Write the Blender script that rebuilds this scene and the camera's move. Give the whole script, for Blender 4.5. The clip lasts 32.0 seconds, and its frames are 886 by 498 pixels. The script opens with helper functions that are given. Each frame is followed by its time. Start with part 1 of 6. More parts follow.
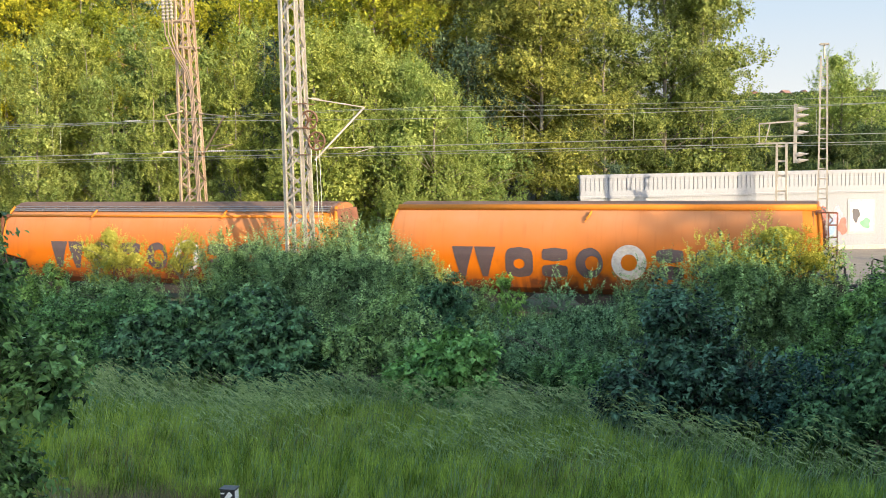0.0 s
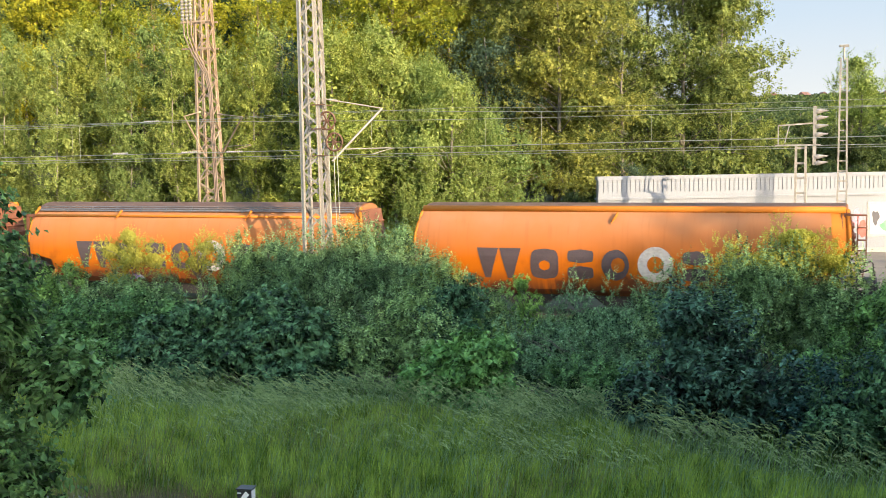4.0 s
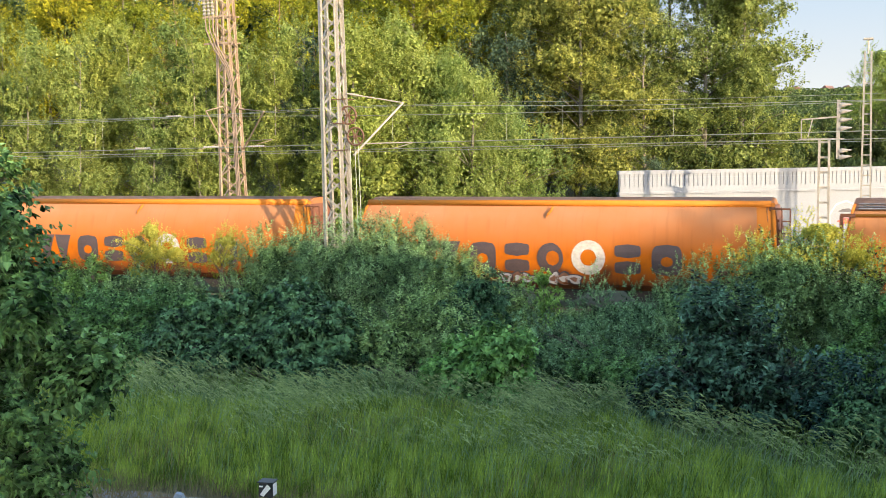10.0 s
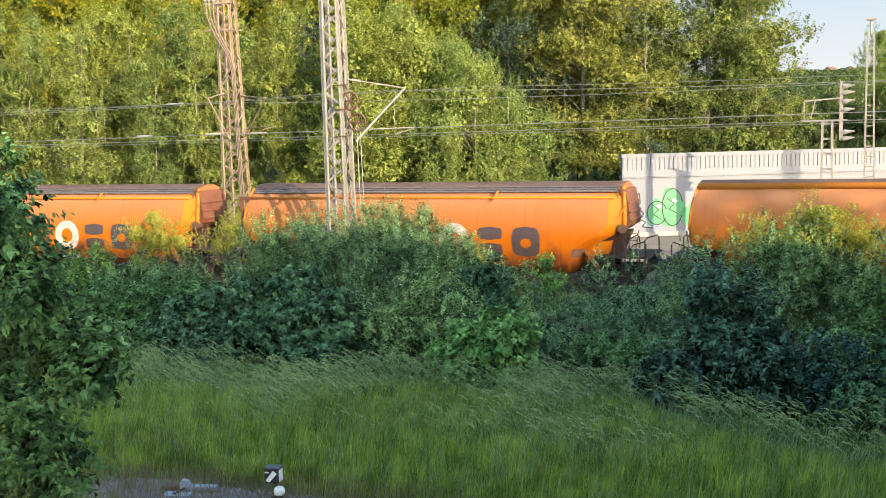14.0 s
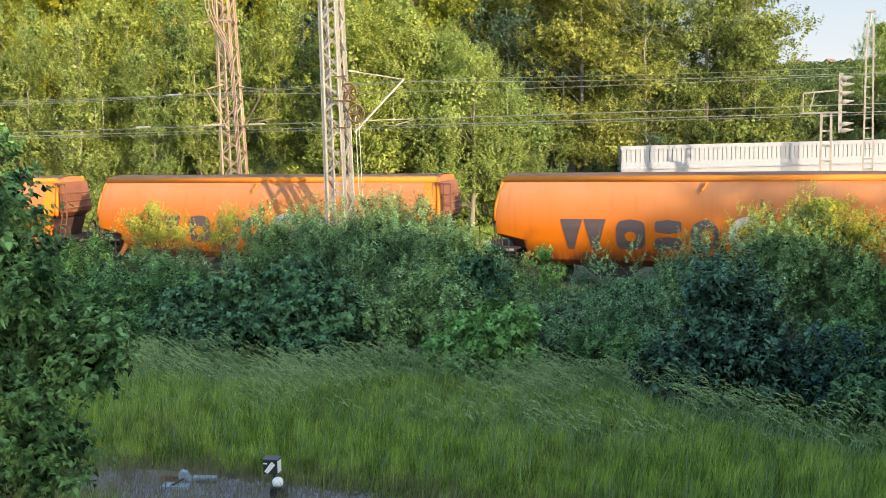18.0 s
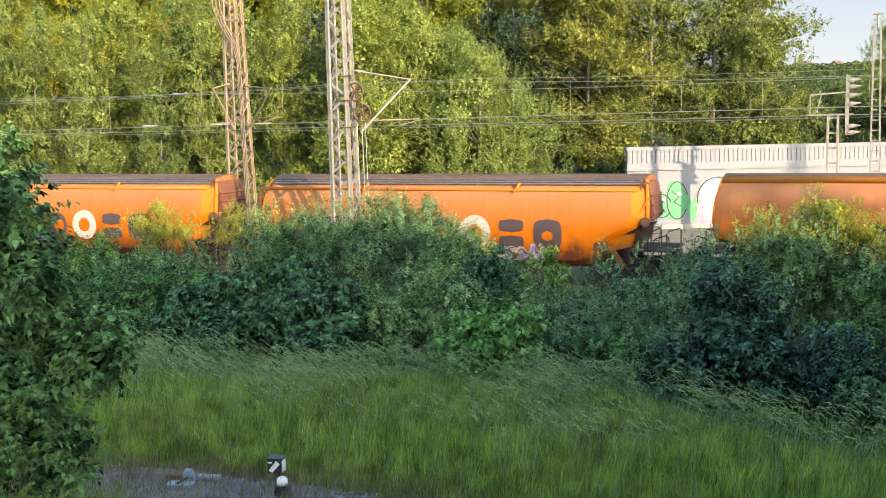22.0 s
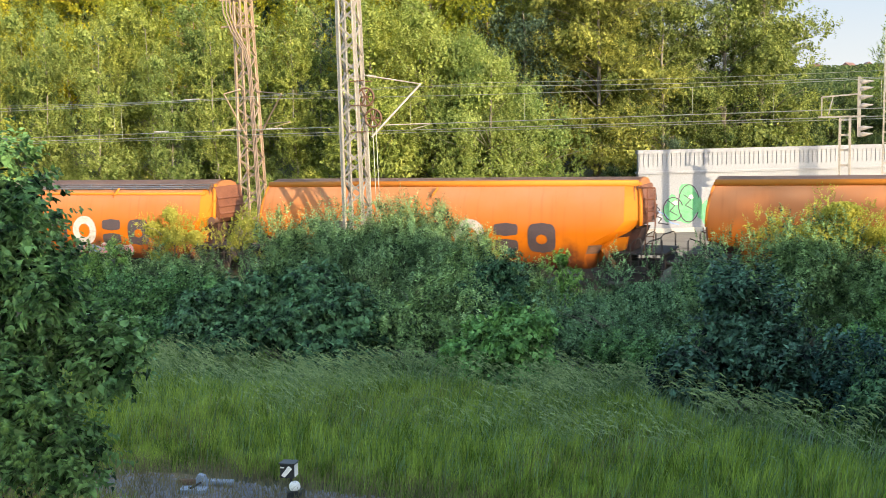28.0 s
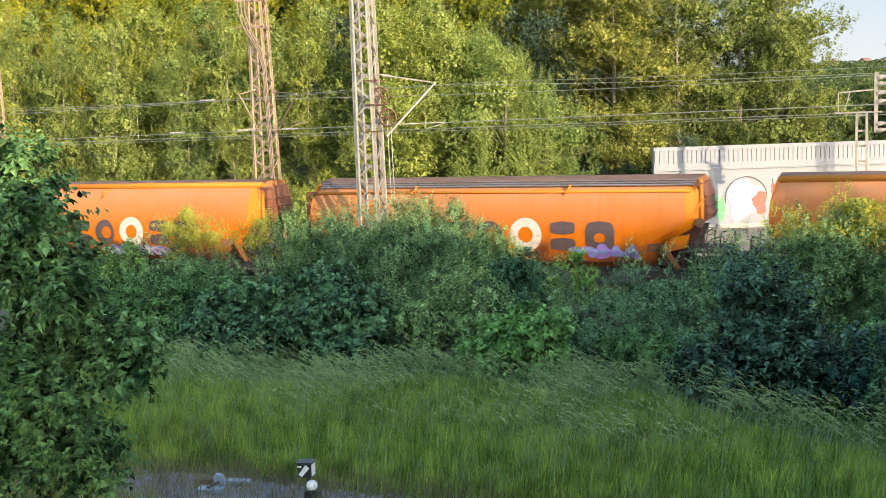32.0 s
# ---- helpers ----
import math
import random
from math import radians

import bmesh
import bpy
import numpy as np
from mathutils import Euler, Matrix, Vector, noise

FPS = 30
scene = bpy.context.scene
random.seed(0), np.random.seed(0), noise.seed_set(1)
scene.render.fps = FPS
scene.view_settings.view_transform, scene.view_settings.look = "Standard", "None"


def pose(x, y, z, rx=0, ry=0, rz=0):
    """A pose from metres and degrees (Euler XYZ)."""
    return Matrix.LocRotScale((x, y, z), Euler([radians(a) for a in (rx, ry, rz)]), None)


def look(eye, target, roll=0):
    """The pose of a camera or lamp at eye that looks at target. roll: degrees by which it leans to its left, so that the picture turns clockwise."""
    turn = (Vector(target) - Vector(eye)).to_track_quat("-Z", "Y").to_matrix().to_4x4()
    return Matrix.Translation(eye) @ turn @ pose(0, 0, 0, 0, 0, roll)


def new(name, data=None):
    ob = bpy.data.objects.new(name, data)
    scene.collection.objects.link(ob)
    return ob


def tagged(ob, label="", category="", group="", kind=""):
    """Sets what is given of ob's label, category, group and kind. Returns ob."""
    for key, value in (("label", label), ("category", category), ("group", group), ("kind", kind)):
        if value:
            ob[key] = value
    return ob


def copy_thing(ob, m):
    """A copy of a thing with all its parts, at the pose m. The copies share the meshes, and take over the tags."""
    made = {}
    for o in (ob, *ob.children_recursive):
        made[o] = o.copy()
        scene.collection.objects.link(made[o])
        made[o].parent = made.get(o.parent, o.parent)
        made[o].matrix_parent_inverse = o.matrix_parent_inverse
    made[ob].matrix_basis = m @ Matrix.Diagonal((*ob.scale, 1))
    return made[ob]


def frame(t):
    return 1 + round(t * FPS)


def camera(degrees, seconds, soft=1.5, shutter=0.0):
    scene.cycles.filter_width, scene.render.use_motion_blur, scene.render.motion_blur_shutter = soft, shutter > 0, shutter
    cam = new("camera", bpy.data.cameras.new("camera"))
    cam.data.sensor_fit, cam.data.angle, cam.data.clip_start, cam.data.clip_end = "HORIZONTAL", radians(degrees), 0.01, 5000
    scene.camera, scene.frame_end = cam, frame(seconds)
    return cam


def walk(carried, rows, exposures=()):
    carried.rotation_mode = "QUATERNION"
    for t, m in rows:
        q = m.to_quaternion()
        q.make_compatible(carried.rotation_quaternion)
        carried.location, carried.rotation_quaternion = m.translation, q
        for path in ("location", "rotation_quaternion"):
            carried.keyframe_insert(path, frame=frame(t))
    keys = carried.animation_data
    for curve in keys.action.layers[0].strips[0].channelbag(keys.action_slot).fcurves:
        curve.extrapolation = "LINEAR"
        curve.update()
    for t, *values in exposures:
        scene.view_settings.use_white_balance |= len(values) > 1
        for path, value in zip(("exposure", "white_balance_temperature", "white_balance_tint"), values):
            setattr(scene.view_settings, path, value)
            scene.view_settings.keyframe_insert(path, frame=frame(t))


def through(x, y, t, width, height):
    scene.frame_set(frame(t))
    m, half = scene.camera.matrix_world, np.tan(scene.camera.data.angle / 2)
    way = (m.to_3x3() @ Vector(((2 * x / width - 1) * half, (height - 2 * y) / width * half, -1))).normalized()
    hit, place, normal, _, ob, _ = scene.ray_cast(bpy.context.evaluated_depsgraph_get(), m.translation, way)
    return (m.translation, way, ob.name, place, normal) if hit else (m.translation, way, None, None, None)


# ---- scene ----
EYE = (0.0, 0.0, 6.195)
# seconds, then the camera's turn: x, y, z in degrees
TURNS = [(0, 84.957, 0.956, 18.826), (0.5, 84.891, 0.915, 18.835), (1, 84.857, 0.865, 18.878), (1.5, 84.857, 0.838, 18.965), (2, 84.873, 0.823, 19.104), (2.5,
    84.896, 0.805, 19.270), (3, 84.935, 0.797, 19.430), (3.5, 85.001, 0.797, 19.571), (5.5, 85.068, 0.879, 20.075), (6, 85.112, 0.883, 20.148), (6.5,
    85.133, 0.864, 20.185), (7, 85.125, 0.837, 20.191), (7.5, 85.104, 0.816, 20.193), (8, 85.087, 0.827, 20.235), (8.5, 85.046, 0.846, 20.327), (9,
    84.955, 0.845, 20.456), (9.5, 84.850, 0.841, 20.616), (10, 84.762, 0.868, 20.772), (10.5, 84.688, 0.929, 20.900), (11, 84.594, 1.012, 20.997), (11.5,
    84.473, 1.091, 21.049), (12, 84.366, 1.153, 21.044), (12.5, 84.286, 1.229, 21.006), (13, 84.211, 1.314, 20.971), (13.5, 84.125, 1.375, 20.933), (14,
    84.012, 1.403, 20.880), (14.5, 83.896, 1.406, 20.827), (16.5, 83.613, 1.307, 20.724), (17, 83.580, 1.345, 20.770), (17.5, 83.571, 1.340, 20.798), (18,
    83.586, 1.313, 20.821), (18.5, 83.618, 1.289, 20.852), (19, 83.657, 1.249, 20.895), (19.5, 83.683, 1.187, 20.943), (20, 83.700, 1.131, 20.979), (20.5,
    83.709, 1.092, 21.006), (21, 83.694, 1.062, 21.055), (21.5, 83.650, 1.046, 21.105), (22, 83.600, 1.043, 21.133), (22.5, 83.591, 1.057, 21.162), (23,
    83.617, 1.108, 21.178), (23.5, 83.658, 1.173, 21.189), (24, 83.714, 1.229, 21.239), (24.5, 83.762, 1.283, 21.296), (25, 83.794, 1.319, 21.337), (25.5,
    83.816, 1.331, 21.399), (27.5, 83.808, 1.343, 21.593), (28, 83.826, 1.374, 21.674), (28.5, 83.859, 1.417, 21.804), (29, 83.895, 1.499, 21.955), (29.5,
    83.920, 1.580, 22.083), (30, 83.930, 1.626, 22.182), (30.5, 83.929, 1.663, 22.249), (31, 83.913, 1.709, 22.301), (31.5, 83.867, 1.752, 22.355), (32,
    83.788, 1.801, 22.420)]
cam = camera(42.8, 32.0, soft=0.8, shutter=0.12)
walk(cam, [(t, pose(*EYE, rx, ry, rz)) for t, rx, ry, rz in TURNS])

# ---- world, sun ----
SUN_AZ, SUN_EL = radians(119), radians(16)
SUN_DIR = Vector((math.sin(SUN_AZ) * math.cos(SUN_EL), math.cos(SUN_AZ) * math.cos(SUN_EL), math.sin(SUN_EL)))
world = bpy.data.worlds.new("evening_sky")
scene.world = world
world.use_nodes = True
wn = world.node_tree
wn.nodes.clear()
sky = wn.nodes.new("ShaderNodeTexSky")
sky.sky_type, sky.sun_disc = "NISHITA", False
sky.sun_elevation, sky.sun_rotation = SUN_EL, SUN_AZ
sky.air_density, sky.dust_density, sky.ozone_density = 1.0, 1.0, 1.0
bg = wn.nodes.new("ShaderNodeBackground")
bg.inputs["Strength"].default_value = 0.12
wout = wn.nodes.new("ShaderNodeOutputWorld")
wn.links.new(sky.outputs[0], bg.inputs[0])
wn.links.new(bg.outputs[0], wout.inputs[0])
sun_data = bpy.data.lights.new("sun", "SUN")
sun_data.energy, sun_data.angle, sun_data.color = 2.1, radians(0.53), (1.0, 0.80, 0.54)
sun = new("sun", sun_data)
sun.matrix_world = look(SUN_DIR * 100, (0, 0, 0))
scene.view_settings.exposure = 2.2


# ---- materials ----
def material(name):
    m = bpy.data.materials.new(name)
    m.use_nodes = True
    nt = m.node_tree
    return m, nt, nt.nodes["Principled BSDF"]


def ramp(nt, fac, stops):
    r = nt.nodes.new("ShaderNodeValToRGB")
    while len(r.color_ramp.elements) < len(stops):
        r.color_ramp.elements.new(0.5)
    for e, (p, c) in zip(r.color_ramp.elements, stops):
        e.position, e.color = p, (*c, 1)
    nt.links.new(fac, r.inputs[0])
    return r.outputs[0]


def noise_tex(nt, scale, detail=4, rough=0.55, coords="Object", stretch=None):
    tc = nt.nodes.new("ShaderNodeTexCoord")
    n = nt.nodes.new("ShaderNodeTexNoise")
    n.inputs["Scale"].default_value, n.inputs["Detail"].default_value = scale, detail
    n.inputs["Roughness"].default_value = rough
    src = tc.outputs[coords]
    if stretch:
        mp = nt.nodes.new("ShaderNodeMapping")
        mp.inputs["Scale"].default_value = stretch
        nt.links.new(src, mp.inputs[0])
        src = mp.outputs[0]
    nt.links.new(src, n.inputs["Vector"])
    return n.outputs["Fac"]


def mix(nt, fac, a, b, kind="MIX"):
    m = nt.nodes.new("ShaderNodeMix")
    m.data_type, m.blend_type = "RGBA", kind
    for sock, v in ((m.inputs[0], fac), (m.inputs[6], a), (m.inputs[7], b)):
        if isinstance(v, bpy.types.NodeSocket):
            nt.links.new(v, sock)
        elif isinstance(v, tuple):
            sock.default_value = (*v, 1)
        else:
            sock.default_value = v
    return m.outputs[2]


def bump(nt, bsdf, height, strength, distance=0.02):
    b = nt.nodes.new("ShaderNodeBump")
    b.inputs["Strength"].default_value, b.inputs["Distance"].default_value = strength, distance
    nt.links.new(height, b.inputs["Height"])
    nt.links.new(b.outputs[0], bsdf.inputs["Normal"])


def plain(name, c1, c2, rough=0.6, metal=0.0, scale=3.0, b=0.2, fine=40.0, stretch=None):
    """Two-tone surface: broad stains and fine grain."""
    m, nt, s = material(name)
    big = noise_tex(nt, scale, stretch=stretch)
    small = noise_tex(nt, fine)
    col = ramp(nt, big, [(0.3, c1), (0.7, c2)])
    col = mix(nt, 0.35, col, ramp(nt, small, [(0.3, tuple(v * 0.6 for v in c1)), (0.7, tuple(min(1, v * 1.25) for v in c2))]))
    nt.links.new(col, s.inputs["Base Color"])
    s.inputs["Roughness"].default_value, s.inputs["Metallic"].default_value = rough, metal
    bump(nt, s, small, b, 0.01)
    return m


def leafy(name, dark, mid, light, through=0.42, rough=0.55, patches=0.9, edge=0.15):
    """Leaf: every leaf has its own tint, light shines through it."""
    m, nt, s = material(name)
    geo = nt.nodes.new("ShaderNodeNewGeometry")
    # dark and light leaf patches; in the bushes they imitate shaded gaps
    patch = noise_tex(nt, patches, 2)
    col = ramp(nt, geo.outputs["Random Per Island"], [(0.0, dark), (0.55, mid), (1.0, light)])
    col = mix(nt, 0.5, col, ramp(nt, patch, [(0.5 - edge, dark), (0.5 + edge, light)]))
    info = nt.nodes.new("ShaderNodeObjectInfo")
    col = mix(nt, 0.8, col, ramp(nt, info.outputs["Random"], [(0.0, (0.66, 0.78, 0.84)), (0.5, (0.97, 0.97, 0.92)), (1.0, (1.26, 1.15, 0.8))]), "MULTIPLY")
    nt.links.new(col, s.inputs["Base Color"])
    s.inputs["Roughness"].default_value = rough
    s.inputs["Specular IOR Level"].default_value = 0.1
    tr = nt.nodes.new("ShaderNodeBsdfTranslucent")
    nt.links.new(mix(nt, 1.0, col, (1.0, 1.0, 0.45), "MULTIPLY"), tr.inputs[0])
    ms = nt.nodes.new("ShaderNodeMixShader")
    ms.inputs[0].default_value = through
    out = nt.nodes["Material Output"]
    nt.links.new(s.outputs[0], ms.inputs[1])
    nt.links.new(tr.outputs[0], ms.inputs[2])
    nt.links.new(ms.outputs[0], out.inputs[0])
    return m


def wagon_paint(name, base, dust, grime, dust_amount):
    """Orange paint: pale dust on the upper slopes, brown grime thrown up from the track, streaks."""
    m, nt, s = material(name)
    tc = nt.nodes.new("ShaderNodeTexCoord")
    sep = nt.nodes.new("ShaderNodeSeparateXYZ")
    nt.links.new(tc.outputs["Object"], sep.inputs[0])
    info = nt.nodes.new("ShaderNodeObjectInfo")
    cloud = noise_tex(nt, 0.9, 5)
    streak = noise_tex(nt, 1.0, 4, stretch=(6.0, 1.0, 0.35))
    fine = noise_tex(nt, 30.0, 3)

    def line(a, b, src):
        r = nt.nodes.new("ShaderNodeMapRange")
        r.inputs[1].default_value, r.inputs[2].default_value = a, b
        nt.links.new(src, r.inputs[0])
        return r.outputs[0]

    def mul(a, b, op="MULTIPLY"):
        n = nt.nodes.new("ShaderNodeMath")
        n.operation, n.use_clamp = op, True
        for sock, v in zip(n.inputs, (a, b)):
            if isinstance(v, (int, float)):
                sock.default_value = v
            else:
                nt.links.new(v, sock)
        return n.outputs[0]

    col = mix(nt, mul(info.outputs["Random"], 0.5), base, tuple(v * f for v, f in zip(base, (0.8, 0.68, 0.8))))
    upper = mul(line(2.15, 3.6, sep.outputs["Z"]), mul(line(-0.6, 0.9, cloud), dust_amount))
    col = mix(nt, upper, col, dust)
    lower = mul(line(1.75, 1.0, sep.outputs["Z"]), line(0.1, 0.5, streak))
    spots = mul(line(0.5, 0.66, cloud), mul(line(2.5, 1.5, sep.outputs["Z"]), 0.75))
    col = mix(nt, mul(lower, spots, "ADD"), col, grime)
    col = mix(nt, mul(line(0.55, 0.8, streak), 0.22), col, grime)
    nt.links.new(col, s.inputs["Base Color"])
    rg = nt.nodes.new("ShaderNodeMapRange")
    rg.inputs[3].default_value, rg.inputs[4].default_value = 0.5, 0.78
    nt.links.new(cloud, rg.inputs[0])
    nt.links.new(rg.outputs[0], s.inputs["Roughness"])
    s.inputs["Specular IOR Level"].default_value = 0.2
    bump(nt, s, fine, 0.05, 0.005)
    return m


ORANGE = wagon_paint("orange_paint", (0.5, 0.128, 0.0), (0.39, 0.195, 0.1), (0.11, 0.034, 0.012), 1.0)
ORANGE_TRIM = wagon_paint("orange_trim", (0.56, 0.165, 0.0), (0.5, 0.25, 0.1), (0.2, 0.08, 0.03), 0.25)
COVER = plain("roof_cover_grey", (0.22, 0.128, 0.088), (0.34, 0.215, 0.155), 0.6, 0, 0.8, 0.1, 25, (0.4, 3, 3))
RING_PAINT = plain("worn_white_paint", (0.40, 0.33, 0.27), (0.60, 0.55, 0.49), 0.55, 0, 1.6, 0.1, 9, (1, 1, 4))
LETTER = plain("dark_grey_paint", (0.05, 0.034, 0.036), (0.085, 0.056, 0.056), 0.55, 0, 2.0)
WHITE_PAINT = plain("white_paint", (0.72, 0.69, 0.63), (0.82, 0.8, 0.76), 0.5, 0, 2.5)
RUST = plain("rusty_steel", (0.09, 0.045, 0.028), (0.19, 0.1, 0.06), 0.75, 0.2, 4)
FRAME_STEEL = plain("grimy_frame_steel", (0.018, 0.014, 0.013), (0.045, 0.034, 0.028), 0.75, 0.0, 3)
DARK_BROWN = plain("dark_brown_steel", (0.028, 0.012, 0.008), (0.07, 0.028, 0.017), 0.8, 0.0, 3)
# rust-like brown of the wagon ends; includes the shade on the end faces
END_BROWN = plain("brown_end_paint", (0.11, 0.034, 0.016), (0.2, 0.075, 0.035), 0.7, 0, 2.0, 0.2, 20)
RAIL_STEEL = plain("galvanised_rod", (0.22, 0.21, 0.21), (0.36, 0.34, 0.33), 0.45, 0.6, 6)
WHEEL = plain("wheel_steel", (0.07, 0.055, 0.045), (0.14, 0.11, 0.09), 0.55, 0.6, 6)
MAST = plain("weathered_galvanised_steel", (0.24, 0.21, 0.175), (0.42, 0.375, 0.32), 0.6, 0.25, 2.0, 0.15, 20)
MAST_RUSTY = plain("rust_stained_steel", (0.25, 0.165, 0.105), (0.44, 0.33, 0.235), 0.65, 0.2, 1.2, 0.15, 20)
WIRE = plain("copper_wire", (0.22, 0.25, 0.2), (0.4, 0.4, 0.34), 0.5, 0.5, 2)
INSULATOR_PALE = plain("pale_porcelain", (0.3, 0.28, 0.25), (0.42, 0.4, 0.36), 0.35, 0, 6)
CABLE = plain("weathered_cable", (0.15, 0.1, 0.07), (0.27, 0.2, 0.15), 0.7, 0, 3)
INSULATOR = plain("grey_porcelain", (0.2, 0.18, 0.16), (0.34, 0.31, 0.28), 0.3, 0, 6)
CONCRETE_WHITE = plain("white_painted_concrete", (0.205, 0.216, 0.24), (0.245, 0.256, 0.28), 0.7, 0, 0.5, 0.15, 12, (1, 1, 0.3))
CONCRETE = plain("grey_concrete", (0.30, 0.28, 0.25), (0.42, 0.40, 0.36), 0.85, 0, 0.6, 0.3, 15)
GLASS_DARK = plain("dark_window_glass", (0.02, 0.025, 0.03), (0.04, 0.045, 0.05), 0.12, 0, 3)
BLACK = plain("black_enamel", (0.012, 0.012, 0.014), (0.025, 0.025, 0.028), 0.4, 0, 5)
BLUE_GREY = plain("blue_grey_metal_plate", (0.22, 0.27, 0.33), (0.34, 0.39, 0.46), 0.45, 0.3, 5)
SLATE = plain("dark_roof", (0.1, 0.06, 0.05), (0.2, 0.1, 0.08), 0.8, 0, 0.5)
PLASTER = plain("pale_plaster", (0.36, 0.33, 0.28), (0.46, 0.42, 0.37), 0.85, 0, 0.4)
BARK = plain("grey_bark", (0.10, 0.085, 0.065), (0.22, 0.19, 0.15), 0.9, 0, 3, 0.6, 18, (4, 4, 0.6))
BARK_BROWN = plain("brown_twigs", (0.16, 0.10, 0.05), (0.3, 0.2, 0.11), 0.9, 0, 3, 0.4, 18)
BARK_PALE = plain("pale_bark", (0.13, 0.115, 0.085), (0.3, 0.27, 0.22), 0.85, 0, 2, 0.4, 18, (2, 2, 3))
BALLAST = plain("ballast_grey", (0.045, 0.04, 0.036), (0.11, 0.095, 0.08), 0.95, 0, 4, 0.8, 22)
SAND = plain("sandy_soil", (0.16, 0.115, 0.07), (0.3, 0.225, 0.15), 0.95, 0, 1.2, 0.6, 14)
PATH = plain("beige_path", (0.17, 0.14, 0.105), (0.26, 0.22, 0.17), 0.95, 0, 0.8, 0.5, 12)
STONE = plain("blue_grey_gravel", (0.13, 0.14, 0.16), (0.3, 0.31, 0.34), 0.85, 0, 2, 0.3, 18)
SOIL = plain("grassy_soil", (0.04, 0.055, 0.022), (0.10, 0.095, 0.05), 0.95, 0, 0.35, 0.8, 9)

LEAF_BIRCH = leafy("birch_leaves", (0.124, 0.174, 0.051), (0.255, 0.33, 0.094), (0.411, 0.454, 0.157), 0.38, 0.55, 1.5, 0.1)
LEAF_ASPEN = leafy("soft_green_leaves", (0.161, 0.219, 0.058), (0.327, 0.399, 0.114), (0.458, 0.5, 0.172), 0.42, 0.55, 1.5, 0.1)
# bright yellow leaf tone carries the sunlight on the bush tips
LEAF_SUNLIT = leafy("sunlit_sapling_leaves", (0.13, 0.18, 0.04), (0.33, 0.36, 0.08), (0.6, 0.57, 0.17), 0.45)
LEAF_DARK = leafy("dark_oak_leaves", (0.083, 0.101, 0.03), (0.265, 0.3, 0.079), (0.448, 0.45, 0.13), 0.42, 0.55, 1.5, 0.1)
# shaded and dusky copies of the oak leaves: the shade is in their colours
LEAF_TEAL = leafy("shaded_oak_leaves", (0.058, 0.09, 0.032), (0.191, 0.259, 0.083), (0.367, 0.419, 0.142), 0.4, 0.55, 1.5, 0.1)
LEAF_FAR = leafy("dusky_oak_leaves", (0.02, 0.045, 0.024), (0.07, 0.115, 0.048), (0.18, 0.22, 0.08), 0.3)
# blue-black tone gives this tree its shade among the sunlit ones
LEAF_NIGHT = leafy("blue_black_shade_leaves", (0.03, 0.055, 0.045), (0.065, 0.11, 0.08), (0.13, 0.19, 0.125), 0.25)
LEAF_YELLOW = leafy("yellow_green_leaves", (0.096, 0.138, 0.02), (0.31, 0.318, 0.03), (0.515, 0.486, 0.059), 0.45)
# bushes and lime: near-black tones stand in for shade between the leaves
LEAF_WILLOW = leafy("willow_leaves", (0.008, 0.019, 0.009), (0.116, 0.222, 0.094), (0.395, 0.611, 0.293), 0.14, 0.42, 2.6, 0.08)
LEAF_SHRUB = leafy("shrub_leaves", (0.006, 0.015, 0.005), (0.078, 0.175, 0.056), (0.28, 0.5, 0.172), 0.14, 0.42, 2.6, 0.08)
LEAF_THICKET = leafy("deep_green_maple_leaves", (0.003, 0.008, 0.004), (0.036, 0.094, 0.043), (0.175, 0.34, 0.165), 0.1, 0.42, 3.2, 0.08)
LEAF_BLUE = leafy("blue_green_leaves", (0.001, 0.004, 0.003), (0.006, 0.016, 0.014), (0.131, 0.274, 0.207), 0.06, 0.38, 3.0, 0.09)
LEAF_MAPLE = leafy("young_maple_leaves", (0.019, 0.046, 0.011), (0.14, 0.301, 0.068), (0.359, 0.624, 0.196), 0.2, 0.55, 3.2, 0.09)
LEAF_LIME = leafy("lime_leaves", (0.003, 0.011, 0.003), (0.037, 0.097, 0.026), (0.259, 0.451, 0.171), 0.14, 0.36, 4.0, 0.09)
GRASS = leafy("tall_grass", (0.035, 0.068, 0.01), (0.139, 0.273, 0.035), (0.4, 0.54, 0.14), 0.3, 0.55, 2.4, 0.1)
STRAW = leafy("dry_grass", (0.136, 0.109, 0.054), (0.218, 0.177, 0.095), (0.313, 0.272, 0.177), 0.3)
SEED = leafy("grass_seed_heads", (0.085, 0.144, 0.07), (0.179, 0.27, 0.151), (0.364, 0.488, 0.313), 0.3, 0.55, 1.6, 0.12)


# ---- mesh helpers ----
def mesh_of(name, verts, faces, mat, smooth=False):
    me = bpy.data.meshes.new(name)
    me.from_pydata(verts, [], faces)
    if mat:
        me.materials.append(mat)
    if smooth:
        me.polygons.foreach_set("use_smooth", [True] * len(me.polygons))
    me.update()
    return me


def part(name, bm, mat=None, parent=None, label="", smooth=False):
    """Links a bmesh (or a ready mesh) as one mesh object under a thing or a part."""
    if isinstance(bm, bmesh.types.BMesh):
        me = bpy.data.meshes.new(name)
        bm.normal_update()
        bm.to_mesh(me)
        bm.free()
        me.materials.append(mat)
        if smooth:
            me.polygons.foreach_set("use_smooth", [True] * len(me.polygons))
    else:
        me = bm
    ob = new(name, me)
    if parent:
        ob.parent = parent
    if label:
        tagged(ob, label)
    return ob


def thing(name, m, label, category, group="", kind=""):
    ob = new(name)
    ob.matrix_world = m
    ob.empty_display_size = 0.2
    return tagged(ob, label, category, group, kind)


